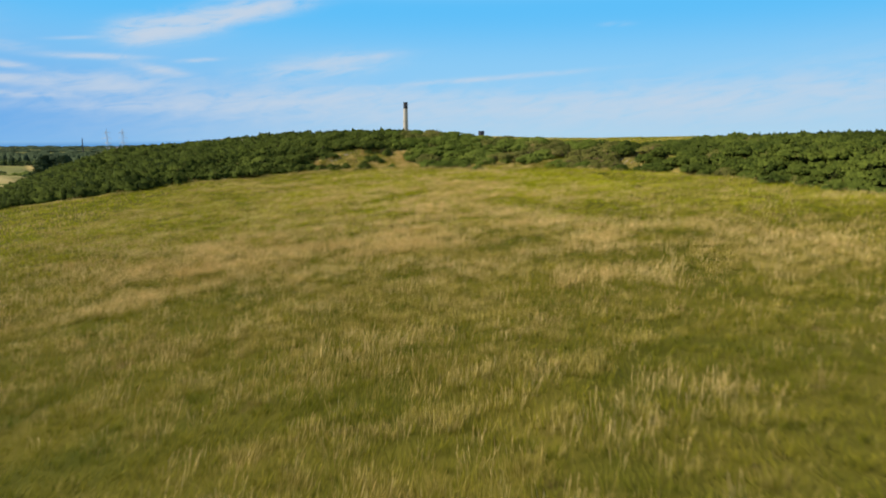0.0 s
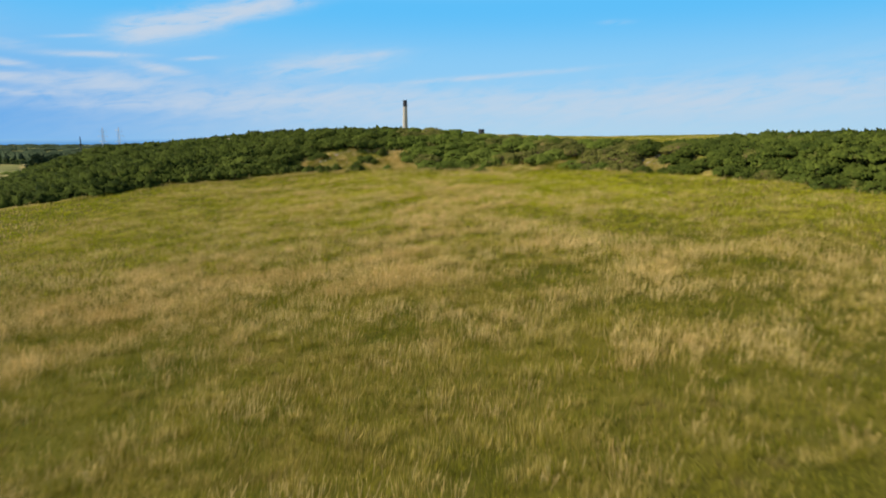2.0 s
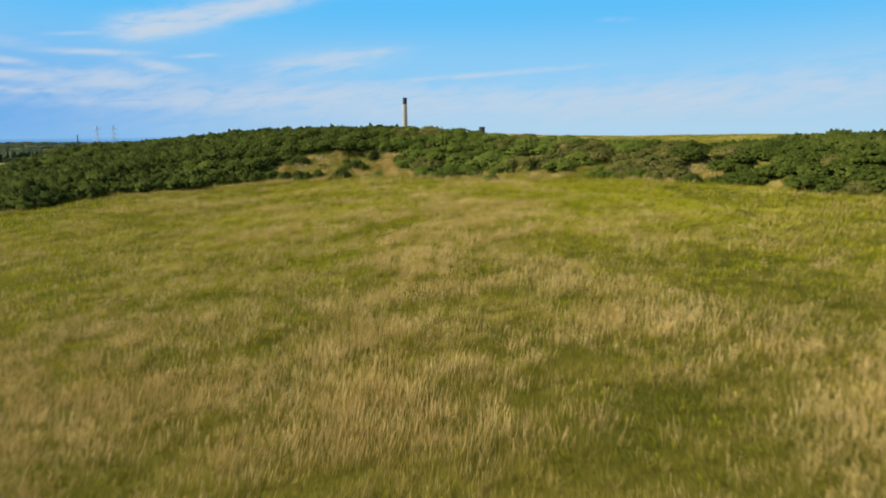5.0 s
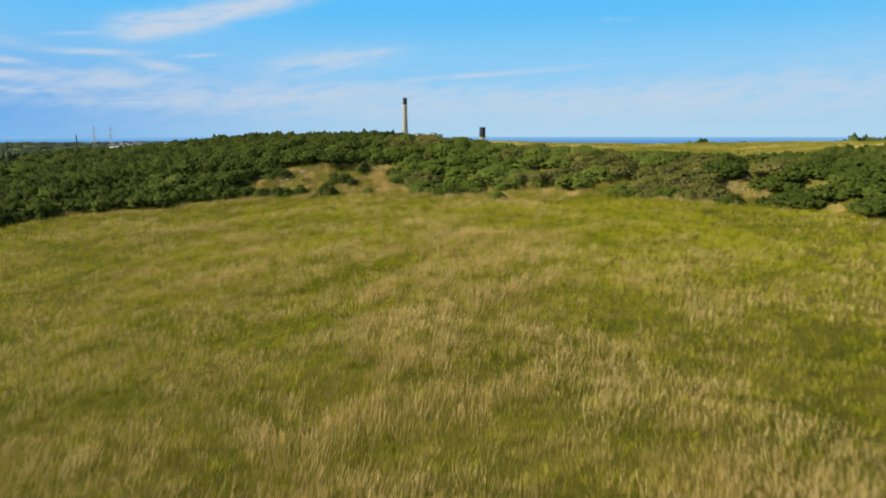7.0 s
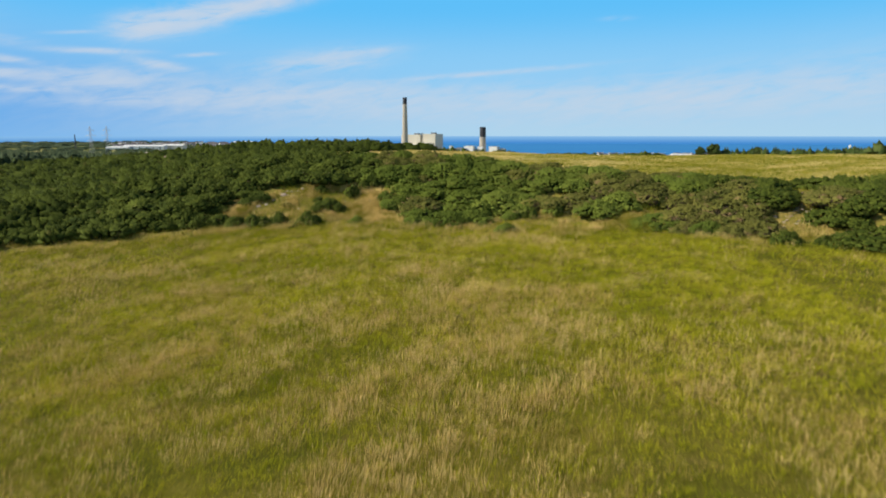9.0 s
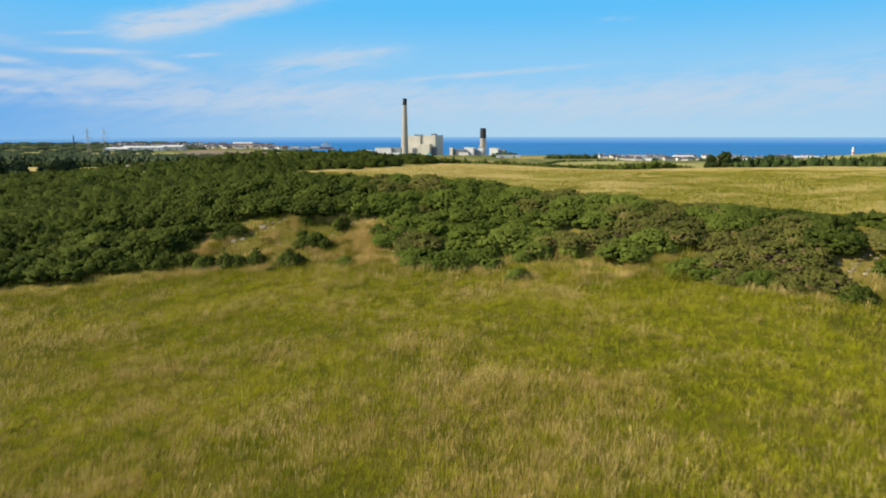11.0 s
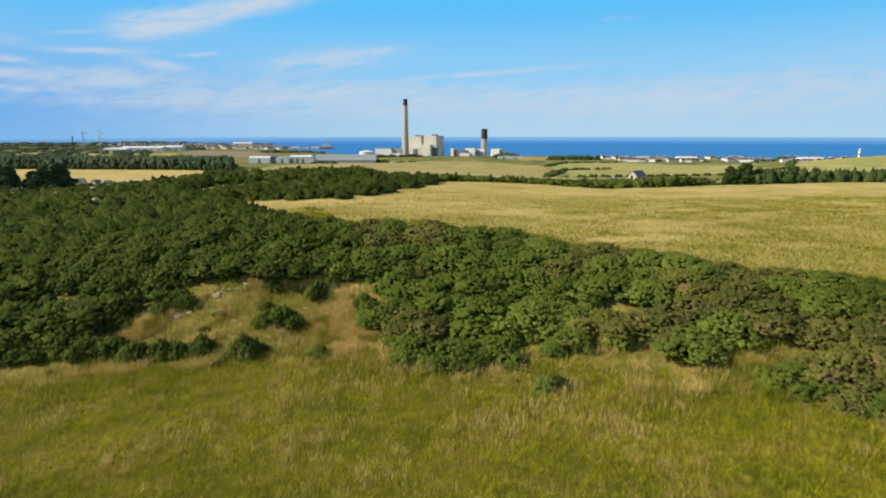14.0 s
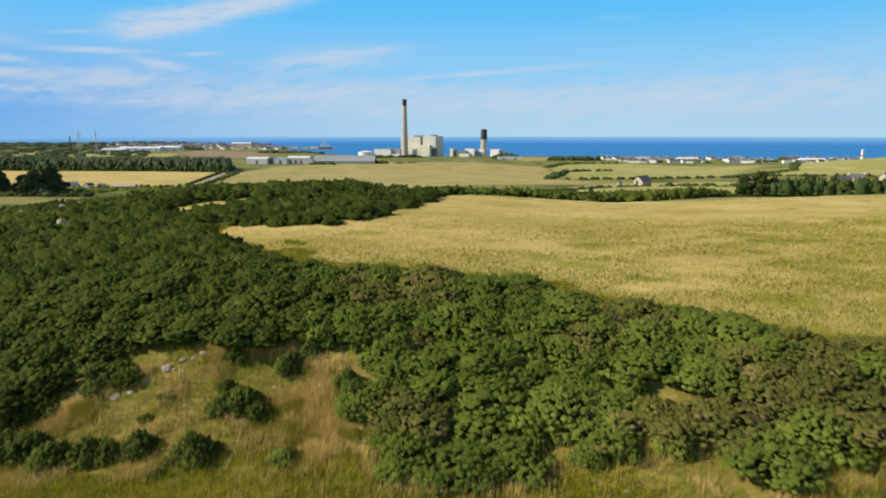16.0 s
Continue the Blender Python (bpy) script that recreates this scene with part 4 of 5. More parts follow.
for lane in range(6):
    hedge([(-2, 249 + lane * 2.2), (8, 254 + lane * 2.2), (30, 260 + lane * 2.4), (62, 262 + lane * 2.4), (84, 285 + lane * 3)], "low gorse hedge along the hay field", 1.5, (1.5, 2.8), (1.3, 2.8), hg, "gorse_mid")
for lane in range(3):
    hedge([(108, 307 + lane * 2.5), (125, 302 + lane * 2.5), (160, 288 + lane * 2.5), (260, 268 + lane * 2.5)], "thick dark hedge of shrubs beside the hay field", 1.9, (2.6, 4.6), (5.2, 7.0), hg, "tree_leaf")
hedge([(122, 239), (132, 235), (150, 229), (168, 223)], "dark hedge running out into the hay field", 1.8, (2.6, 4.4), (3.0, 4.4), hg, "tree_leaf")
for pts_, w_, h_, s_ in [([(115, 800), (180, 1060), (262, 1075)], (4, 7), (3, 6), 7), ([(132, 790), (228, 780), (300, 770), (330, 790), (400, 838), (520, 1060)], (3, 5), (2.5, 4), 6),
                         ([(180, 1225), (240, 1400), (366, 1440)], (4, 7), (3, 5), 9), ([(-312, 1000), (-292, 1012), (-230, 705)], (2, 3.5), (2, 3), 4), ([(-336, 1080), (-244, 705)], (2, 3.2), (1.8, 3.0), 3.0),
                         ([(-480, 690), (-300, 676), (-222, 700)], (2, 3.5), (2, 3.5), 4), ([(116, 430), (160, 440), (210, 470), (280, 520)], (1.6, 3), (1.2, 2.6), 3), ([(30, 330), (74, 400), (100, 425), (130, 420), (190, 400)], (1.4, 2.6), (1, 2), 2.6),
                         ([(330, 780), (420, 700), (520, 640), (700, 600)], (2, 4), (2, 4), 4), ([(-860, 1700), (-1200, 2000), (-1500, 2330)], (6, 10), (3, 5), 12),
                         ([(-262, 1385), (-205, 1380)], (5, 8), (4, 7), 5), ([(-146, 1440), (-108, 1436)], (5, 9), (5, 9), 5), ([(-100, 1436), (-60, 1500)], (4, 6), (2, 4), 6), ([(-180, 1860), (-120, 1900), (-60, 1910)], (8, 12), (6, 10), 8), ([(290, 1800), (420, 1790)], (9, 14), (6, 10), 9), ([(250, 1650), (380, 1640)], (10, 14), (8, 11), 8),
                         ([(135, 1800), (215, 1790)], (14, 22), (10, 16), 9)]:
    hedge(pts_, "dark field hedge of thorn and gorse", s_, w_, h_, hg, "tree_leaf", 0.2)

village_trees = [(x, 1540 + hg.uniform(-80, 200) - 0.08 * (x - 400)) for x in hg.uniform(390, 1000, 46)]
joined_growth("garden_trees", village_trees, LIGHT_SHAPES, M["wood_far"], M["wood_far"], "dark garden trees among village houses", "trees", hg, (5, 11), (5, 9))
# the conifer plantation, with lower growth along its foot
TREETOPS = [gorse_shape(350 + i, 12, 1, 0, 0.2, 0.40, 4, 1, 0.5) for i in range(5)]
wood = []
for x in np.arange(-1010, -305, 6.0):
    for y in np.arange(1092, 1250, 9.5):
        px_, py_ = x + hg.uniform(-3, 3), y + hg.uniform(-4.5, 4.5) + 0.10 * (-x - 500) - 0.14 * max(0, x + 430)
        if py_ < 1190 + 0.25 * (-300 - x) and (px_ + 7) / (py_ - 92) < -0.322:
            wood.append((px_, py_))
joined_growth("plantation", wood, TREETOPS, M["wood_far"], M["wood_far"], "dark green conifer plantation", "woodland", hg, (6.5, 10), (16.0, 17.6), 0.05)
fringe = [(x + hg.uniform(-2, 2), 1083 + 0.10 * (-x - 500) - 0.14 * max(0, x + 430) + hg.uniform(-3, 3)) for x in np.arange(-1010, -318, 4.0)]
joined_growth("plantation", fringe, TREETOPS, M["tree_leaf"], M["wood_far"], "lower growth along the foot of the plantation", "woodland", hg, (3.5, 6), (6, 10), 0.05)
dark_land = [(x, y) for x in np.arange(-3300, -850, 38) for y in (2650, 2780, 2900, 3200, 3500, 3800, 4100, 4400) if hg.uniform() < 0.85 and x / y < -0.36]
joined_growth("far_woods", [(x + hg.uniform(-15, 15), y + hg.uniform(-60, 60)) for x, y in dark_land], LIGHT_SHAPES, M["wood_far"], M["wood_far"], "far belt of dark woodland", "woodland", hg, (24, 44), (5, 11))
west_belt = [(-f * y, y + hg.uniform(-30, 30)) for y in (1960, 2080, 2200, 2330, 2450) for f in np.arange(0.44, 0.72, 0.011) if hg.uniform() < 0.7]
joined_growth("far_woods", west_belt, LIGHT_SHAPES, M["wood_far"], M["wood_far"], "dark belts of trees between the fields", "woodland", hg, (13, 24), (5, 9))
coast_scrub = [(x, 2330 + hg.uniform(-40, 40)) for x in np.arange(-620, -330, 22)]
joined_growth("far_woods", coast_scrub, LIGHT_SHAPES, M["wood_far"], M["wood_far"], "scrub along the shore", "woodland", hg, (16, 26), (6, 11))


# ---------------------------------------------------------------- trees
def tree(x, y, tall, wide, mat, label, seed, low=0.2, group=""):
    r = np.random.default_rng(seed)
    ob = thing("tree", x, y, float(near_height(x, y)) - 0.2, label, "tree", group)
    bm = bmesh.new()
    bmesh.ops.create_cone(bm, segments=9, radius1=0.035 * tall, radius2=0.012 * tall, depth=tall * 0.7, matrix=pose(0, 0, tall * 0.35))
    for _ in range(6):
        a, h = r.uniform(0, 360), r.uniform(0.3, 0.6) * tall
        bmesh.ops.create_cone(bm, segments=6, radius1=0.014 * tall, radius2=0.005 * tall, depth=wide * 0.7, matrix=pose(0, 0, h, 0, 0, a) @ pose(wide * 0.25, 0, wide * 0.18, 0, 52, 0))
    part("trunk", bm, M["bark"], ob)
    V, F, base = [], [], 0
    for _ in range(54):
        u = r.uniform(0, 1) ** 0.8
        spread_ = wide * (0.25 + 0.75 * math.sin(math.pi * min(0.97, 0.22 + 0.78 * u)))
        a, d = r.uniform(0, 6.28), r.uniform(0, 1) ** 0.6 * spread_ * 0.62
        verts, faces, soft, kind = FAR_SHAPES[r.integers(len(FAR_SHAPES))]
        s = tall * r.uniform(0.11, 0.20)
        v = verts * [s, s, s * 0.8] + [d * math.cos(a), d * math.sin(a), tall * (low + (0.95 - low) * u) - s * 0.5]
        V.append(v)
        F.append(faces + base)
        base += len(v)
    crown = new("crown", mesh_of("crown", np.concatenate(V), np.concatenate(F), mat))
    crown.parent = ob
    return ob


tree(104.5, 309.0, 8.6, 6.4, M["tree_leaf"], "broad dark tree at the end of a hedge", 1, 0.05, "trees by the hay field")
tree(100.0, 310.0, 7.4, 4.0, M["tree_leaf"], "round dark tree at the end of a hedge", 2, 0.05, "trees by the hay field")
tree(121.0, 308.0, 7.4, 4.6, M["tree_leaf"], "low spreading tree in a hedge", 3, 0.05, "trees by the hay field")
tree(46.5, 300.0, 3.4, 0.9, M["conifer"], "small pointed conifer below the field", 4, 0.1)


def conifer(x, y, tall, wide, label, seed, group=""):
    """A broad dark conifer, clothed to the ground, with an uneven outline."""
    r = np.random.default_rng(seed)
    ob = thing("tree", x, y, float(near_height(x, y)) - 0.2, label, "tree", group)
    bm = bmesh.new()
    bmesh.ops.create_cone(bm, segments=9, radius1=0.03 * tall, radius2=0.004 * tall, depth=tall * 0.98, matrix=pose(0, 0, tall * 0.49))
    part("trunk", bm, M["bark"], ob)
    V, F, base = [], [], 0
    for k in range(64):
        u = (k + 0.5) / 64
        a, d = k * 2.4 + r.uniform(-0.4, 0.4), wide * (1 - u) ** 0.65 * r.uniform(0.35, 0.95)
        verts, faces, soft, kind = LIGHT_SHAPES[r.integers(len(LIGHT_SHAPES))]
        s = wide * (0.16 + 0.24 * (1 - u)) * r.uniform(0.7, 1.25)
        v = verts * [s, s, s * 0.6] + [d * math.cos(a), d * math.sin(a), tall * u * 0.97 + r.normal(0, 0.3) - s * 0.2]
        V.append(v)
        F.append(faces + base)
        base += len(v)
    crown = new("crown", mesh_of("crown", np.concatenate(V), np.concatenate(F), M["conifer"]))
    crown.parent = ob
    return ob


for k, (x, y, h, w) in enumerate([(-294, 575, 22, 7), (-303, 596, 21, 8), (-301, 570, 20, 8), (-309, 578, 17, 7), (-331, 575, 19, 9), (-342, 585, 18, 9), (-322, 590, 15, 8), (-352, 580, 20, 8)]):
    conifer(x, y, h, 1.55 * w, "tall dark conifer in a shelter belt", 10 + k, "trees by the farm")
hedge([(-360, 566), (-300, 562), (-255, 560)], "dark shrubs below the farm trees", 3, (3, 5), (2.5, 5), hg, "tree_leaf", 0.05)
for lane in range(4):
    hedge([(-420, 600 + 18 * lane), (-320, 596 + 18 * lane), (-262, 604 + 18 * lane), (-205, 632 + 16 * lane)], "rough scrub on the slope below the barley", 5, (3, 6), (1.4, 3.2), hg, "gorse", 0.25)


# ---------------------------------------------------------------- buildings
def box(bm, x0, x1, y0, y1, z0, z1):
    return bmesh.ops.create_cube(bm, size=1, matrix=Matrix.Translation(((x0 + x1) / 2, (y0 + y1) / 2, (z0 + z1) / 2)) @ Matrix.Diagonal((x1 - x0, y1 - y0, z1 - z0, 1)))


def boxed(name, parent, mat, *size, label=""):
    bm = bmesh.new()
    box(bm, *size)
    return part(name, bm, M[mat], parent, label)


def gable(bm, w, d, z, rise_, over=0.3, thick=0.2):
    """A pitched roof, its ridge along x, with eaves and thickness."""
    a, b = w / 2 + over, d / 2 + over
    drop = rise_ * over / (d / 2)
    ring = [(-b, z - drop), (0, z + rise_), (b, z - drop), (b, z - drop - thick), (0, z + rise_ - thick), (-b, z - drop - thick)]
    ends = [[bm.verts.new((s * a, y, h)) for y, h in ring] for s in (-1, 1)]
    bm.faces.new(ends[0])
    bm.faces.new(ends[1][::-1])
    for i in range(6):
        bm.faces.new((ends[0][i], ends[1][i], ends[1][(i + 1) % 6], ends[0][(i + 1) % 6]))
    bmesh.ops.recalc_face_normals(bm, faces=bm.faces)


def walls(bm, w, d, h, rise_):
    """Walls with gables, standing from below the ground."""
    ring = [(-d / 2, -1.5), (d / 2, -1.5), (d / 2, h), (0, h + rise_ * 0.97), (-d / 2, h)]
    ends = [[bm.verts.new((s * w / 2, y, z)) for y, z in ring] for s in (-1, 1)]
    bm.faces.new(ends[0])
    bm.faces.new(ends[1][::-1])
    for i in range(5):
        bm.faces.new((ends[0][i], ends[1][i], ends[1][(i + 1) % 5], ends[0][(i + 1) % 5]))
    bmesh.ops.recalc_face_normals(bm, faces=bm.faces)


def house(x, y, w, d, h, rise_, turn, wall="harl", roof="slate", label="", group="", chimneys=2, openings=True, category="house"):
    ob = thing("house", x, y, float(near_height(x, y)), label, category, group, turn)
    bm = bmesh.new()
    walls(bm, w, d, h, rise_)
    part("wall", bm, M[wall], ob)
    bm = bmesh.new()
    gable(bm, w, d, h, rise_)
    top = part("roof", bm, M[roof], ob)
    for k in range(chimneys):
        s = -1 if k else 1
        boxed("chimney", top, wall, s * w / 2 - 0.5 - s * 0.5, s * w / 2 + 0.5 - s * 0.5, -0.45, 0.45, h + rise_ - 0.6, h + rise_ + 1.1)
    if openings:
        n_ = max(2, int(w / 3.2))
        for side in (-1, 1):
            for k in range(n_):
                cx = (k + 0.5) / n_ * w - w / 2
                if side < 0 and k == n_ // 2:
                    boxed("door", ob, "window_dark", cx - 0.5, cx + 0.5, -d / 2 - 0.04, -d / 2 + 0.1, 0, 2.05)
                else:
                    boxed("window", ob, "window_dark", cx - 0.55, cx + 0.55, side * d / 2 - 0.06, side * d / 2 + 0.06, 0.95, min(h - 0.3, 2.3))
    return ob


# the stone cottage in the pasture, a dark panel for the shaded gable opening
cottage = house(108.5, 450, 8.4, 6.0, 2.7, 2.7, 38, "old_stone", "slate", "small stone cottage with a grey slate roof", "", 0, False, "cottage")
boxed("doorway", cottage, "window_dark", -4.26, -4.14, -0.3, 1.2, 0.0, 2.6)
boxed("window", cottage, "window_dark", -2.4, -1.4, -3.06, -2.94, 1.0, 1.9)
boxed("window", cottage, "window_dark", 1.2, 2.2, -3.06, -2.94, 1.0, 1.9)
shed = house(96.0, 452, 3.0, 2.5, 1.4, 1.2, 50, "old_stone", "old_stone", "ruined stone outbuilding by the cottage", "", 0, False, "outbuilding")

# farm in the trees, and a low ruin beside it
house(-331, 668, 11, 7, 3.0, 3.0, 10, "harl", "slate", "white harled farmhouse beside tall conifers", "farm")
house(-319, 676, 8, 5, 2.4, 2.0, 80, "harl", "slate", "small white farm outbuilding", "farm", 0, False, "outbuilding")
house(-310, 680, 6, 5, 2.2, 1.6, 10, "harl", "slate", "low white farm outbuilding", "farm", 0, False, "outbuilding")
house(-284, 668, 21, 7, 2.2, 1.8, 4, "old_stone", "old_stone", "long low stone barn with a mossy roof", "farm", 0, True, "barn")
# houses past the hedge
house(322, 622, 16, 8, 2.8, 2.6, 15, "old_stone", "slate", "stone bungalow with a grey roof", "hill houses")
house(346, 640, 12, 8, 3.2, 3.2, -40, "harl", "slate", "pale house with a grey roof", "hill houses")
house(378, 645, 14, 8, 3.4, 3.2, 10, "old_stone", "slate", "stone house with a slate roof", "hill houses")

# village above the shore, and the town round the bay
protos = [house(400, 1560, 13, 8, 4.5, 3.2, 8, "harl", "slate", "white harled village house with slate roof", "village houses", 2, False),
          house(425, 1585, 16, 8, 5.0, 3.2, -12, "white_paint", "slate", "white painted village house with slate roof", "village houses", 2, False),
          house(455, 1570, 30, 9, 4.5, 2.4, 6, "white_paint", "grey_clad", "long white village terrace with a pale grey roof", "village houses", 0, False),
          house(480, 1600, 24, 9, 4.5, 3.0, 5, "harl", "slate", "long white terrace of village houses", "village houses", 2, False)]
vr = random.Random(9)
for k in range(110):
    x = vr.uniform(395, 985)
    y = 1560 + vr.uniform(-90, 230) - 0.08 * (x - 400)
    copy_thing(vr.choice(protos), pose(x, y, float(near_height(x, y)), 0, 0, vr.uniform(-35, 35)))
town = [house(-700, 3150, 22, 13, 6.5, 5, 10, "harl", "slate", "pale town house with slate roof", "town houses", 0, False),
        house(-760, 3190, 30, 14, 7, 5, -15, "white_paint", "slate", "long white town block of flats", "town houses", 0, False, "building"),
        house(-820, 3130, 20, 12, 6, 5, 25, "old_stone", "slate", "grey granite town house", "town houses", 0, False)]
for k in range(230):
    u = vr.random()
    y = vr.uniform(2700, 3750)
    x = (-0.50 + 0.30 * u ** 0.8) * y
    if y < coast(x, y) - 80:
        copy_thing(vr.choice(town), pose(x, y, float(near_height(x, y)), 0, 0, vr.uniform(-40, 40)))


def block(name, x, y, parts, label, category="building", group="", turn=0.0):
    """A building of plain blocks: (part name, material, x0, x1, y0, y1, z0, z1)."""
    ob = thing(name, x, y, float(near_height(x, y)), label, category, group, turn)
    for pn, mat, *size in parts:
        boxed(pn, ob, mat, *size)
    return ob


def hall(x, y, w, d, h, rise_, turn, wall, roof, label, group="", doors=0):
    ob = house(x, y, w, d, h, rise_, turn, wall, roof, label, group, 0, False, "warehouse")
    for k in range(doors):
        cx = (k + 0.5) / doors * w - w / 2
        boxed("door", ob, "dark_clad", cx - 2.5, cx + 2.5, -d / 2 - 0.15, -d / 2 + 0.1, 0, h * 0.7)
    return ob


# stores below the power station
hall(-375, 1420, 42, 30, 11, 3, 0, "white_clad", "white_clad", "white clad store with a wide door", "stores", 1)
hall(-348, 1430, 8, 26, 13, 2, 0, "dark_clad", "dark_clad", "tall dark clad storage building", "stores")
hall(-330, 1425, 26, 26, 11, 2, 0, "white_clad", "grey_clad", "pale store with a grey roof", "stores", 1)
hall(-294, 1430, 44, 30, 13, 3, 0, "cream_clad", "white_clad", "long cream clad store", "stores", 4)
hall(-268, 1400, 22, 14, 8, 5, 90, "white_clad", "white_clad", "white gabled store beside a shed", "stores")
hall(-203, 1440, 124, 44, 6, 11, 0, "grey_clad", "grey_clad", "wide grey shed with a long sloping roof", "stores")
hall(-1115, 2520, 150, 60, 12, 5, 3, "white_clad", "white_clad", "long white flat factory hall", "factory", 6)
hall(-1200, 2490, 80, 50, 8, 4, 3, "white_clad", "white_clad", "low white factory hall", "factory", 3)
hall(-1025, 2560, 80, 50, 14, 5, 3, "cream_clad", "white_clad", "cream clad factory hall", "factory", 2)
hall(-985, 3300, 90, 40, 14, 5, 5, "white_clad", "white_clad", "white clad harbour shed", "factory", 2)
hall(-850, 2900, 70, 30, 12, 6, -10, "cream_clad", "tile_red", "cream works building with red roof", "factory", 2)
hall(-1560, 2150, 50, 24, 9, 4, 5, "white_clad", "white_clad", "white clad farm shed", "factory", 1)
hall(300, 1690, 20, 10, 4, 2, 5, "harl", "grey_clad", "white shed by trees", "stores", 1)
hall(345, 1690, 22, 10, 4, 2, -5, "harl", "grey_clad", "white shed by trees", "stores", 1)
hall(165, 1740, 60, 14, 5, 2, -3, "white_clad", "grey_clad", "low white shed with doors", "stores", 2)
hall(560, 1600, 46, 18, 6, 3, 0, "white_clad", "white_clad", "long white school building", "village halls", 3)
hall(790, 1500, 52, 20, 7, 3, 2, "white_clad", "white_clad", "large white hall in the village", "village halls", 3)
hall(700, 1540, 60, 14, 5, 2, 4, "cream_clad", "grey_clad", "long cream hall in the village", "village halls", 3)


# ---------------------------------------------------------------- the power station
def shaft(bm, r1, r2, z1, z2, n=40):
    bmesh.ops.create_cone(bm, segments=n, radius1=r1, radius2=r2, depth=z2 - z1, matrix=Matrix.Translation((0, 0, (z1 + z2) / 2)))


def stack(x, y, top, r1, r2, dark, label, rim=0.6):
    """A tapering concrete chimney with a blackened crown."""
    z = float(near_height(x, y))
    ob = thing("chimney_stack", x, y, z, label, "chimney", "station chimneys")
    tall = top - z
    at = (tall - dark) / tall
    rd = r1 + (r2 - r1) * at
    for name_, mat, a, b, z1, z2 in (("shaft", "concrete", r1, rd, -3, tall - dark), ("crown", "soot", rd + 0.15, r2 + 0.15, tall - dark, tall - 1.2), ("rim", "soot", r2 + rim, r2 + rim, tall - 1.2, tall)):
        bm = bmesh.new()
        shaft(bm, a, b, z1, z2)
        part(name_, bm, M[mat], ob)
    for k in range(1, 4):
        h = (tall - dark) * k / 4
        bm = bmesh.new()
        shaft(bm, r1 + (rd - r1) * k / 4 + 0.8, r1 + (rd - r1) * k / 4 + 0.8, h, h + 1.0)
        part("gallery", bm, M["concrete"], ob)
    return ob


stack(-108.5, 1922, 167.0, 9.2, 5.6, 18, "tall tapering concrete power station chimney with black top")
stack(116.6, 2010, 86.5, 10.2, 8.6, 29, "short thick concrete chimney with a black crown")
station = thing("boiler_house", -60, 2035, 8.5, "twin cream boiler houses of a power station", "power station", turn=-22)
made = []
for args in [("block", "cream_clad", -64, -2, -20, 40, -4, 56), ("block", "cream_clad", 7, 47, -20, 40, -4, 58), ("link", "grey_clad", -2, 7, -8, 30, -4, 50), ("annexe", "cream_clad", -58, 4, -34, -20, -4, 27),
             ("annexe", "cream_clad", 2, 34, -34, -20, -4, 33), ("bay", "dark_clad", -20, -8, -36, -34, 4, 20), ("bay", "dark_clad", 36, 49, -24, -10, -4, 24),
             ("plant_room", "dark_clad", -24, -10, -14, 0, 56, 60), ("plant_room", "dark_clad", 30, 44, -14, 0, 58, 62), ("plant_room", "dark_clad", -4, 2, -10, 0, 50, 60)]:
    made.append(boxed(args[0], station, args[1], *args[2:]))
for col in range(5):
    boxed("panel", made[0], "cream_clad", -60 + col * 12, -59.4 + col * 12, -20.25, -20, 27, 55)
for col in range(4):
    boxed("panel", made[1], "cream_clad", 10 + col * 10, 10.6 + col * 10, -20.25, -20, 33, 57)
# the grey part puts the shade on the hall's right end into its cladding
block("turbine_hall", -175, 2010, [("hall", "white_clad", -25, 25, -14, 14, -4, 21), ("roof", "grey_clad", -25.5, 25.5, -14.5, 14.5, 21, 22), ("wing", "grey_clad", 25, 54, -8, 14, -4, 21), ("annexe", "white_clad", 25, 52, -15, -8, -4, 7)], "low white turbine hall", "power station", turn=-14)
tank = thing("storage_tank", -225, 1985, 8.5, "white cylindrical storage tank with a shallow conical roof", "tank")
bm = bmesh.new()
shaft(bm, 22, 22, -3, 13)
part("shell", bm, M["white_clad"], tank)
bm = bmesh.new()
shaft(bm, 22.4, 3, 13, 17)
part("roof", bm, M["white_clad"], tank)
for x, w, d, h, mats, label in [(24, 9, 12, 22, ("harl", "harl"), "pale plant tower of the power station"), (48, 40, 20, 16, ("dark_clad", "grey_clad"), "dark plant building of the power station"),
                                (78, 28, 22, 22, ("white_clad", "white_clad"), "white plant building of the power station"), (100, 22, 20, 12, ("grey_clad", "grey_clad"), "grey plant building of the power station"),
                                (108, 18, 10, 20, ("white_clad", "white_clad"), "white switch house of the power station"), (150, 26, 24, 20, ("white_clad", "white_clad"), "white block of the power station"), (174, 18, 18, 14, ("grey_clad", "grey_clad"), "grey block of the power station"),
                                (38, 7, 7, 12, ("white_clad", "white_clad"), "small white tank house"), (60, 30, 14, 9, ("harl", "grey_clad"), "low pale workshop of the power station"), (-40, 8, 8, 6, ("blue_paint", "blue_paint"), "small turquoise kiosk of the power station")]:
    y = 1990 if h > 10 else 1965
    block("plant_building", x, y, [("body", mats[0], -w / 2, w / 2, -d / 2, d / 2, -4, h), ("roof", mats[1], -w / 2 - 0.4, w / 2 + 0.4, -d / 2 - 0.4, d / 2 + 0.4, h, h + 0.8), ("vent", "dark_clad", -w / 6, w / 6, -d / 5, d / 5, h + 0.8, h + 2.4)], label, "power station", "station buildings", -22)


# ---------------------------------------------------------------- lighthouse, ship, pylons
lx, ly = 776.0, 1310.0
lz = float(near_height(lx, ly))
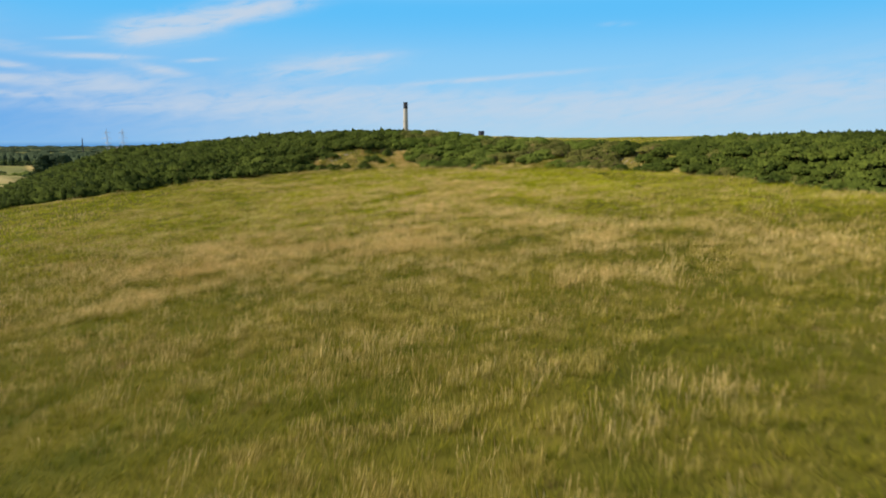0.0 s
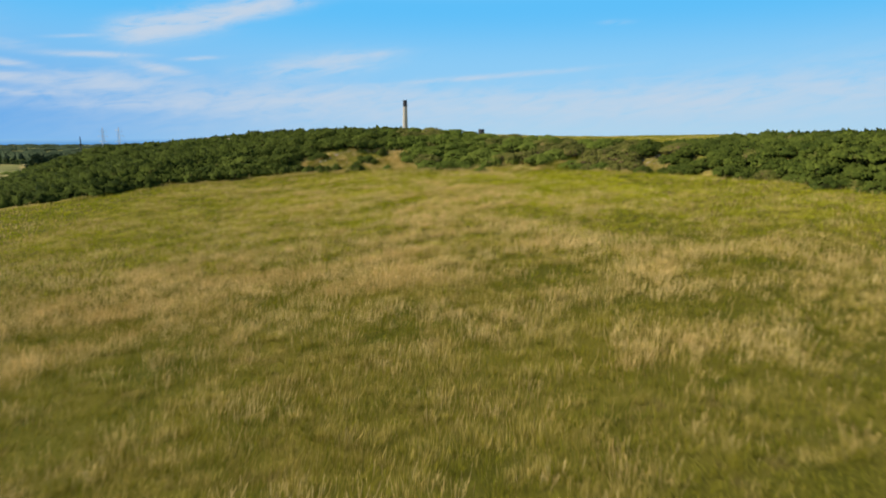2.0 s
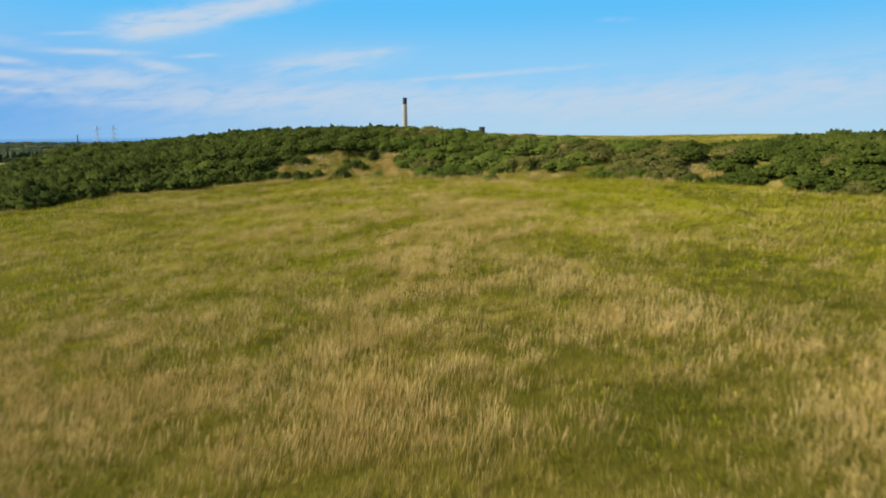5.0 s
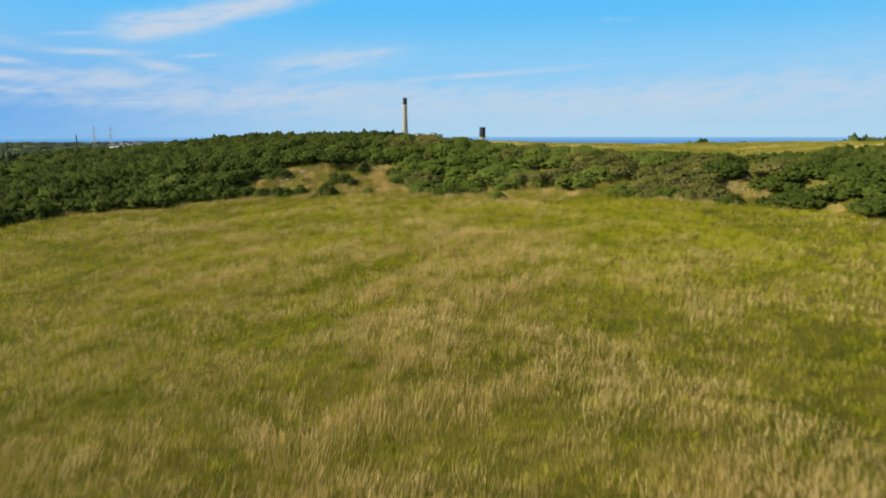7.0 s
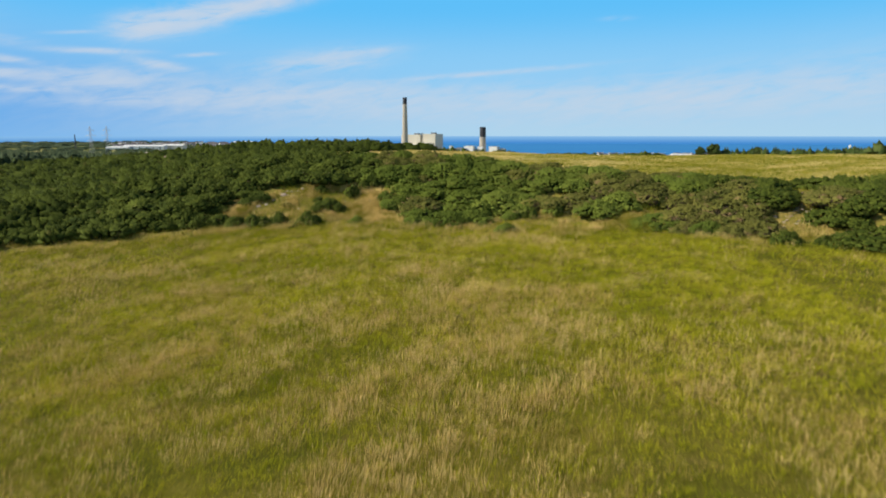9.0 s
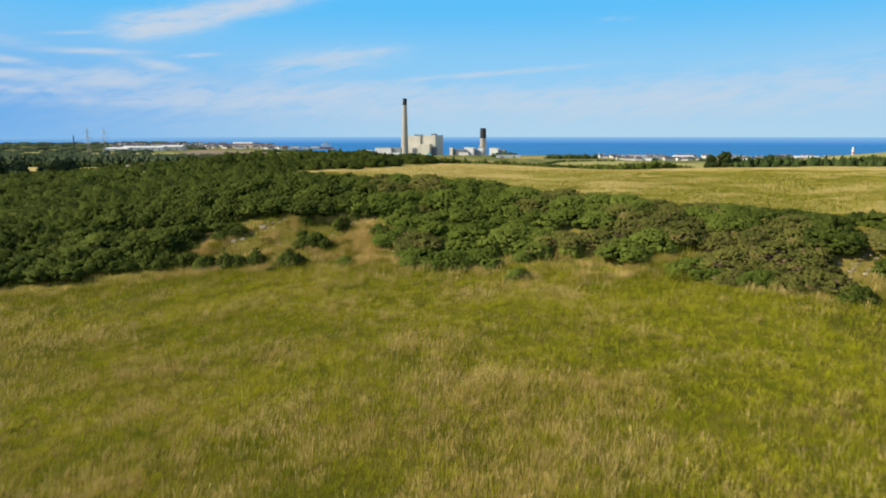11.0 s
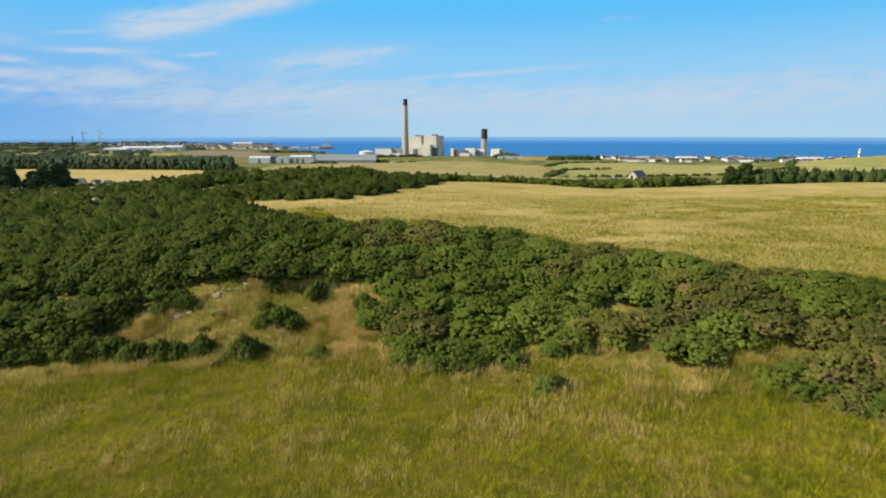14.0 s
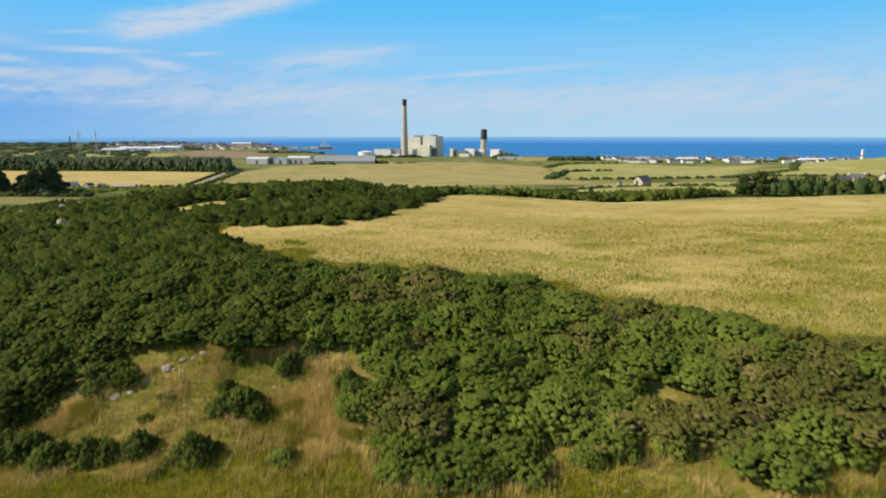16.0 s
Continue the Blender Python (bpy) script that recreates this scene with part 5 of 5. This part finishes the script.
light = thing("lighthouse", lx, ly, lz, "white lighthouse tower with a broad red band", "lighthouse")
lt = 45.0 - lz
for name_, mat, a, b, z1, z2 in (("band", "red_paint", 2.75, 2.6, -4, lt - 19), ("tower", "white_paint", 2.6, 2.45, lt - 19, lt - 13), ("band", "red_paint", 2.45, 2.35, lt - 13, lt - 10.5), ("tower", "white_paint", 2.35, 2.1, lt - 10.5, lt - 5), ("gallery", "steel", 2.8, 2.8, lt - 5, lt - 4.2), ("lantern", "white_paint", 1.9, 1.9, lt - 4.2, lt - 1.5), ("dome", "white_paint", 2.0, 0.2, lt - 1.5, lt)):
    bm = bmesh.new()
    shaft(bm, a, b, z1, z2, 24)
    part(name_, bm, M[mat], light)

ship = thing("ship", -576, 3300, 0, "red-hulled supply ship with a tall white superstructure", "ship", turn=6)
bm = bmesh.new()
box(bm, -34, 34, -8, 8, -2, 8)
for v in bm.verts:
    if v.co.z < 0:
        v.co.x *= 0.9
    if v.co.x > 30:
        v.co.y *= 0.3
part("hull", bm, M["red_paint"], ship)
for args in [("bridge", "white_paint", -26, 16, -7, 7, 8, 24), ("wheelhouse", "white_paint", -16, 8, -6, 6, 24, 33), ("mast", "steel", -2, -0.5, -0.7, 0.7, 33, 44), ("funnel", "red_paint", -20, -15, -2.5, 2.5, 11, 24), ("crane", "white_paint", 18, 20, -1, 1, 8, 26)]:
    boxed(args[0], ship, args[1], *args[2:])
quay = tagged(new("quay"), "long grey harbour breakwater", "breakwater", kind="structure")
boxed("wall", quay, "concrete", -760, -530, 3330, 3342, -6, 4)
boxed("wall", quay, "concrete", -700, -520, 3200, 3210, -6, 3)
for k, (x, y, w, h) in enumerate([(-745, 3345, 40, 10), (-690, 3348, 30, 8), (-640, 3346, 44, 9), (-585, 3350, 26, 7), (-720, 3300, 20, 12), (-660, 3212, 14, 8), (-800, 3350, 46, 11), (-840, 3360, 30, 14), (-612, 3346, 18, 6), (-770, 3310, 26, 8), (-690, 3305, 22, 6), (-745, 3220, 30, 7), (-790, 3240, 24, 9), (-880, 3370, 40, 12)]):
    block("harbour_shed", x, y, [("body", "white_clad", -w / 2, w / 2, -7, 7, 0, h), ("roof", "grey_clad", -w / 2 - 0.5, w / 2 + 0.5, -7.5, 7.5, h, h + 1)], "white harbour shed on the quay", "shed", "harbour sheds").location.z = 2.5


def bar(bm, p, q, r):
    p, q = Vector(p), Vector(q)
    d = q - p
    m = Matrix.Translation((p + q) / 2) @ d.to_track_quat("Z", "Y").to_matrix().to_4x4()
    bmesh.ops.create_cone(bm, segments=4, radius1=r, radius2=r, depth=d.length, matrix=m)


def pylon(x, y, top):
    z = float(near_height(x, y))
    ob = thing("pylon", x, y, z, "grey steel lattice electricity pylon", "pylon", "pylons")
    t = top - z
    bm = bmesh.new()
    steps = [(0, 4.6), (0.18, 3.6), (0.36, 2.7), (0.52, 1.9), (0.66, 1.4), (0.82, 1.1), (0.95, 0.8), (1.0, 0.2)]
    for (h1, w1), (h2, w2) in zip(steps, steps[1:]):
        c1 = [(sx * w1, sy * w1, h1 * t) for sx, sy in ((-1, -1), (1, -1), (1, 1), (-1, 1))]
        c2 = [(sx * w2, sy * w2, h2 * t) for sx, sy in ((-1, -1), (1, -1), (1, 1), (-1, 1))]
        for i in range(4):
            j = (i + 1) % 4
            bar(bm, c1[i], c2[i], 0.11)
            bar(bm, c1[i], c2[j], 0.05)
            bar(bm, c1[j], c2[i], 0.05)
    part("lattice", bm, M["steel"], ob)
    for h, w in ((0.62, 6.5), (0.76, 8.0), (0.90, 6.0)):
        bm = bmesh.new()
        for s in (-1, 1):
            bar(bm, (0, -1, h * t), (s * w, 0, h * t), 0.16)
            bar(bm, (0, 1, h * t), (s * w, 0, h * t), 0.16)
            bar(bm, (0, 0, h * t + 2.2), (s * w, 0, h * t), 0.14)
            bar(bm, (s * w, 0, h * t), (s * w, 0, h * t - 2.2), 0.18)
        part("crossarm", bm, M["steel"], ob)
    return ob


pylon(-575, 1128, 77.5)
pylon(-546, 1124, 78.0)
mill = thing("chimney_stack", -1424, 2600, float(near_height(-1424, 2600)), "distant dark brick mill chimney", "chimney")
bm = bmesh.new()
shaft(bm, 2.6, 1.7, -2, 55, 16)
part("shaft", bm, M["soot"], mill)

# ---------------------------------------------------------------- stones
def stone(x, y, s, label, group, seed, mat="rock", flat=0.45):
    r = random.Random(seed)
    bm = bmesh.new()
    bmesh.ops.create_icosphere(bm, subdivisions=2, radius=1.0)
    off = Vector((r.uniform(-9, 9), r.uniform(-9, 9), r.uniform(-9, 9)))
    for v in bm.verts:
        v.co = v.co * (0.75 + 0.5 * noise.noise(v.co * 0.9 + off)) * s
        v.co.z *= flat
    me = bpy.data.meshes.new("stone")
    bm.to_mesh(me)
    bm.free()
    me.materials.append(M[mat])
    ob = new("stone", me)
    ob.matrix_basis = pose(x, y, float(near_height(x, y)) + 0.03 + 0.04 * s, r.uniform(-15, 15), r.uniform(-15, 15), r.uniform(0, 360))
    return tagged(ob, label, "stone", group)


for k, (x, y, s) in enumerate([(-20.0, 134.6, 0.6), (-19.1, 135.2, 0.35), (-17.7, 135.7, 0.45), (-16.9, 136.0, 0.3), (-22.5, 132.3, 0.45), (-21.7, 132.7, 0.3), (-25.0, 130.9, 0.55), (-25.9, 130.6, 0.3), (-21.0, 133.6, 0.35), (-17.4, 131.2, 0.3), (-8.9, 132.6, 0.45), (-9.4, 131.0, 0.3), (-7.9, 133.4, 0.25), (-12.0, 132.6, 0.25), (8.6, 122.4, 0.2), (18.0, 120.0, 0.35)]):
    stone(x, y, s, "pale granite stone in dry grass", "stones on the bank", k, "pale_rock")
for k, (x, y, s) in enumerate([(-62.7, 196.2, 1.0), (-60.4, 197.6, 1.2), (-61.4, 198.2, 0.8), (-64.6, 194.6, 0.8)]):
    stone(x, y, s, "tall pale boulder standing out of gorse", "boulders on the slope", 40 + k, "pale_rock", 1.4)
sr = random.Random(3)
for k in range(34):
    u = sr.random()
    stone(-27 + 11 * u + sr.uniform(-0.9, 0.9), 131.0 + 5.4 * u + sr.uniform(-0.9, 0.9), sr.uniform(0.10, 0.26), "small pale stone on the eroded bank", "rubble on the bank", 300 + k, "pale_rock")
for k in range(120):
    u = sr.uniform(-0.6, 0.75)
    stone(35.2 + 3.4 * u + sr.uniform(-2.2, 2.2), 117.2 + 5.2 * u + sr.uniform(-1, 1), sr.uniform(0.10, 0.34), "pale broken stone in a gap of the gorse", "stones in the gap", 50 + k, sr.choice(("rock", "rock", "rock", "pale_rock")))
for x, y, s in [(-67.7, 210.5, 0.8), (-70.6, 210.0, 0.75), (-69.2, 211.5, 0.5), (-77, 208, 0.6)]:
    stone(x, y, s, "large pale boulder among gorse", "boulders", int(-x * 10), "pale_rock", 0.9).location.z += 1.2

sea = tagged(new("water", grid_sheet("water", np.linspace(-4900, 4900, 30), np.linspace(1300, 4850, 20), lambda x, y: x * 0, M["sea"])), "calm deep blue sea", "sea", kind="structure")
# an upright glowing strip stands in for the sea past what the lens reaches
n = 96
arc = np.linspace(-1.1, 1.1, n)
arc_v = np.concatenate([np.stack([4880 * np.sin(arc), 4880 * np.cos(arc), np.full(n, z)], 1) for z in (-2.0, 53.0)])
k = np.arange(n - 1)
tagged(new("backdrop", mesh_of("backdrop", arc_v, np.stack([k, k + 1, k + n + 1, k + n], 1), M["sea_far"])), "glowing backdrop strip for the blue sea at the horizon", "sea", kind="structure")
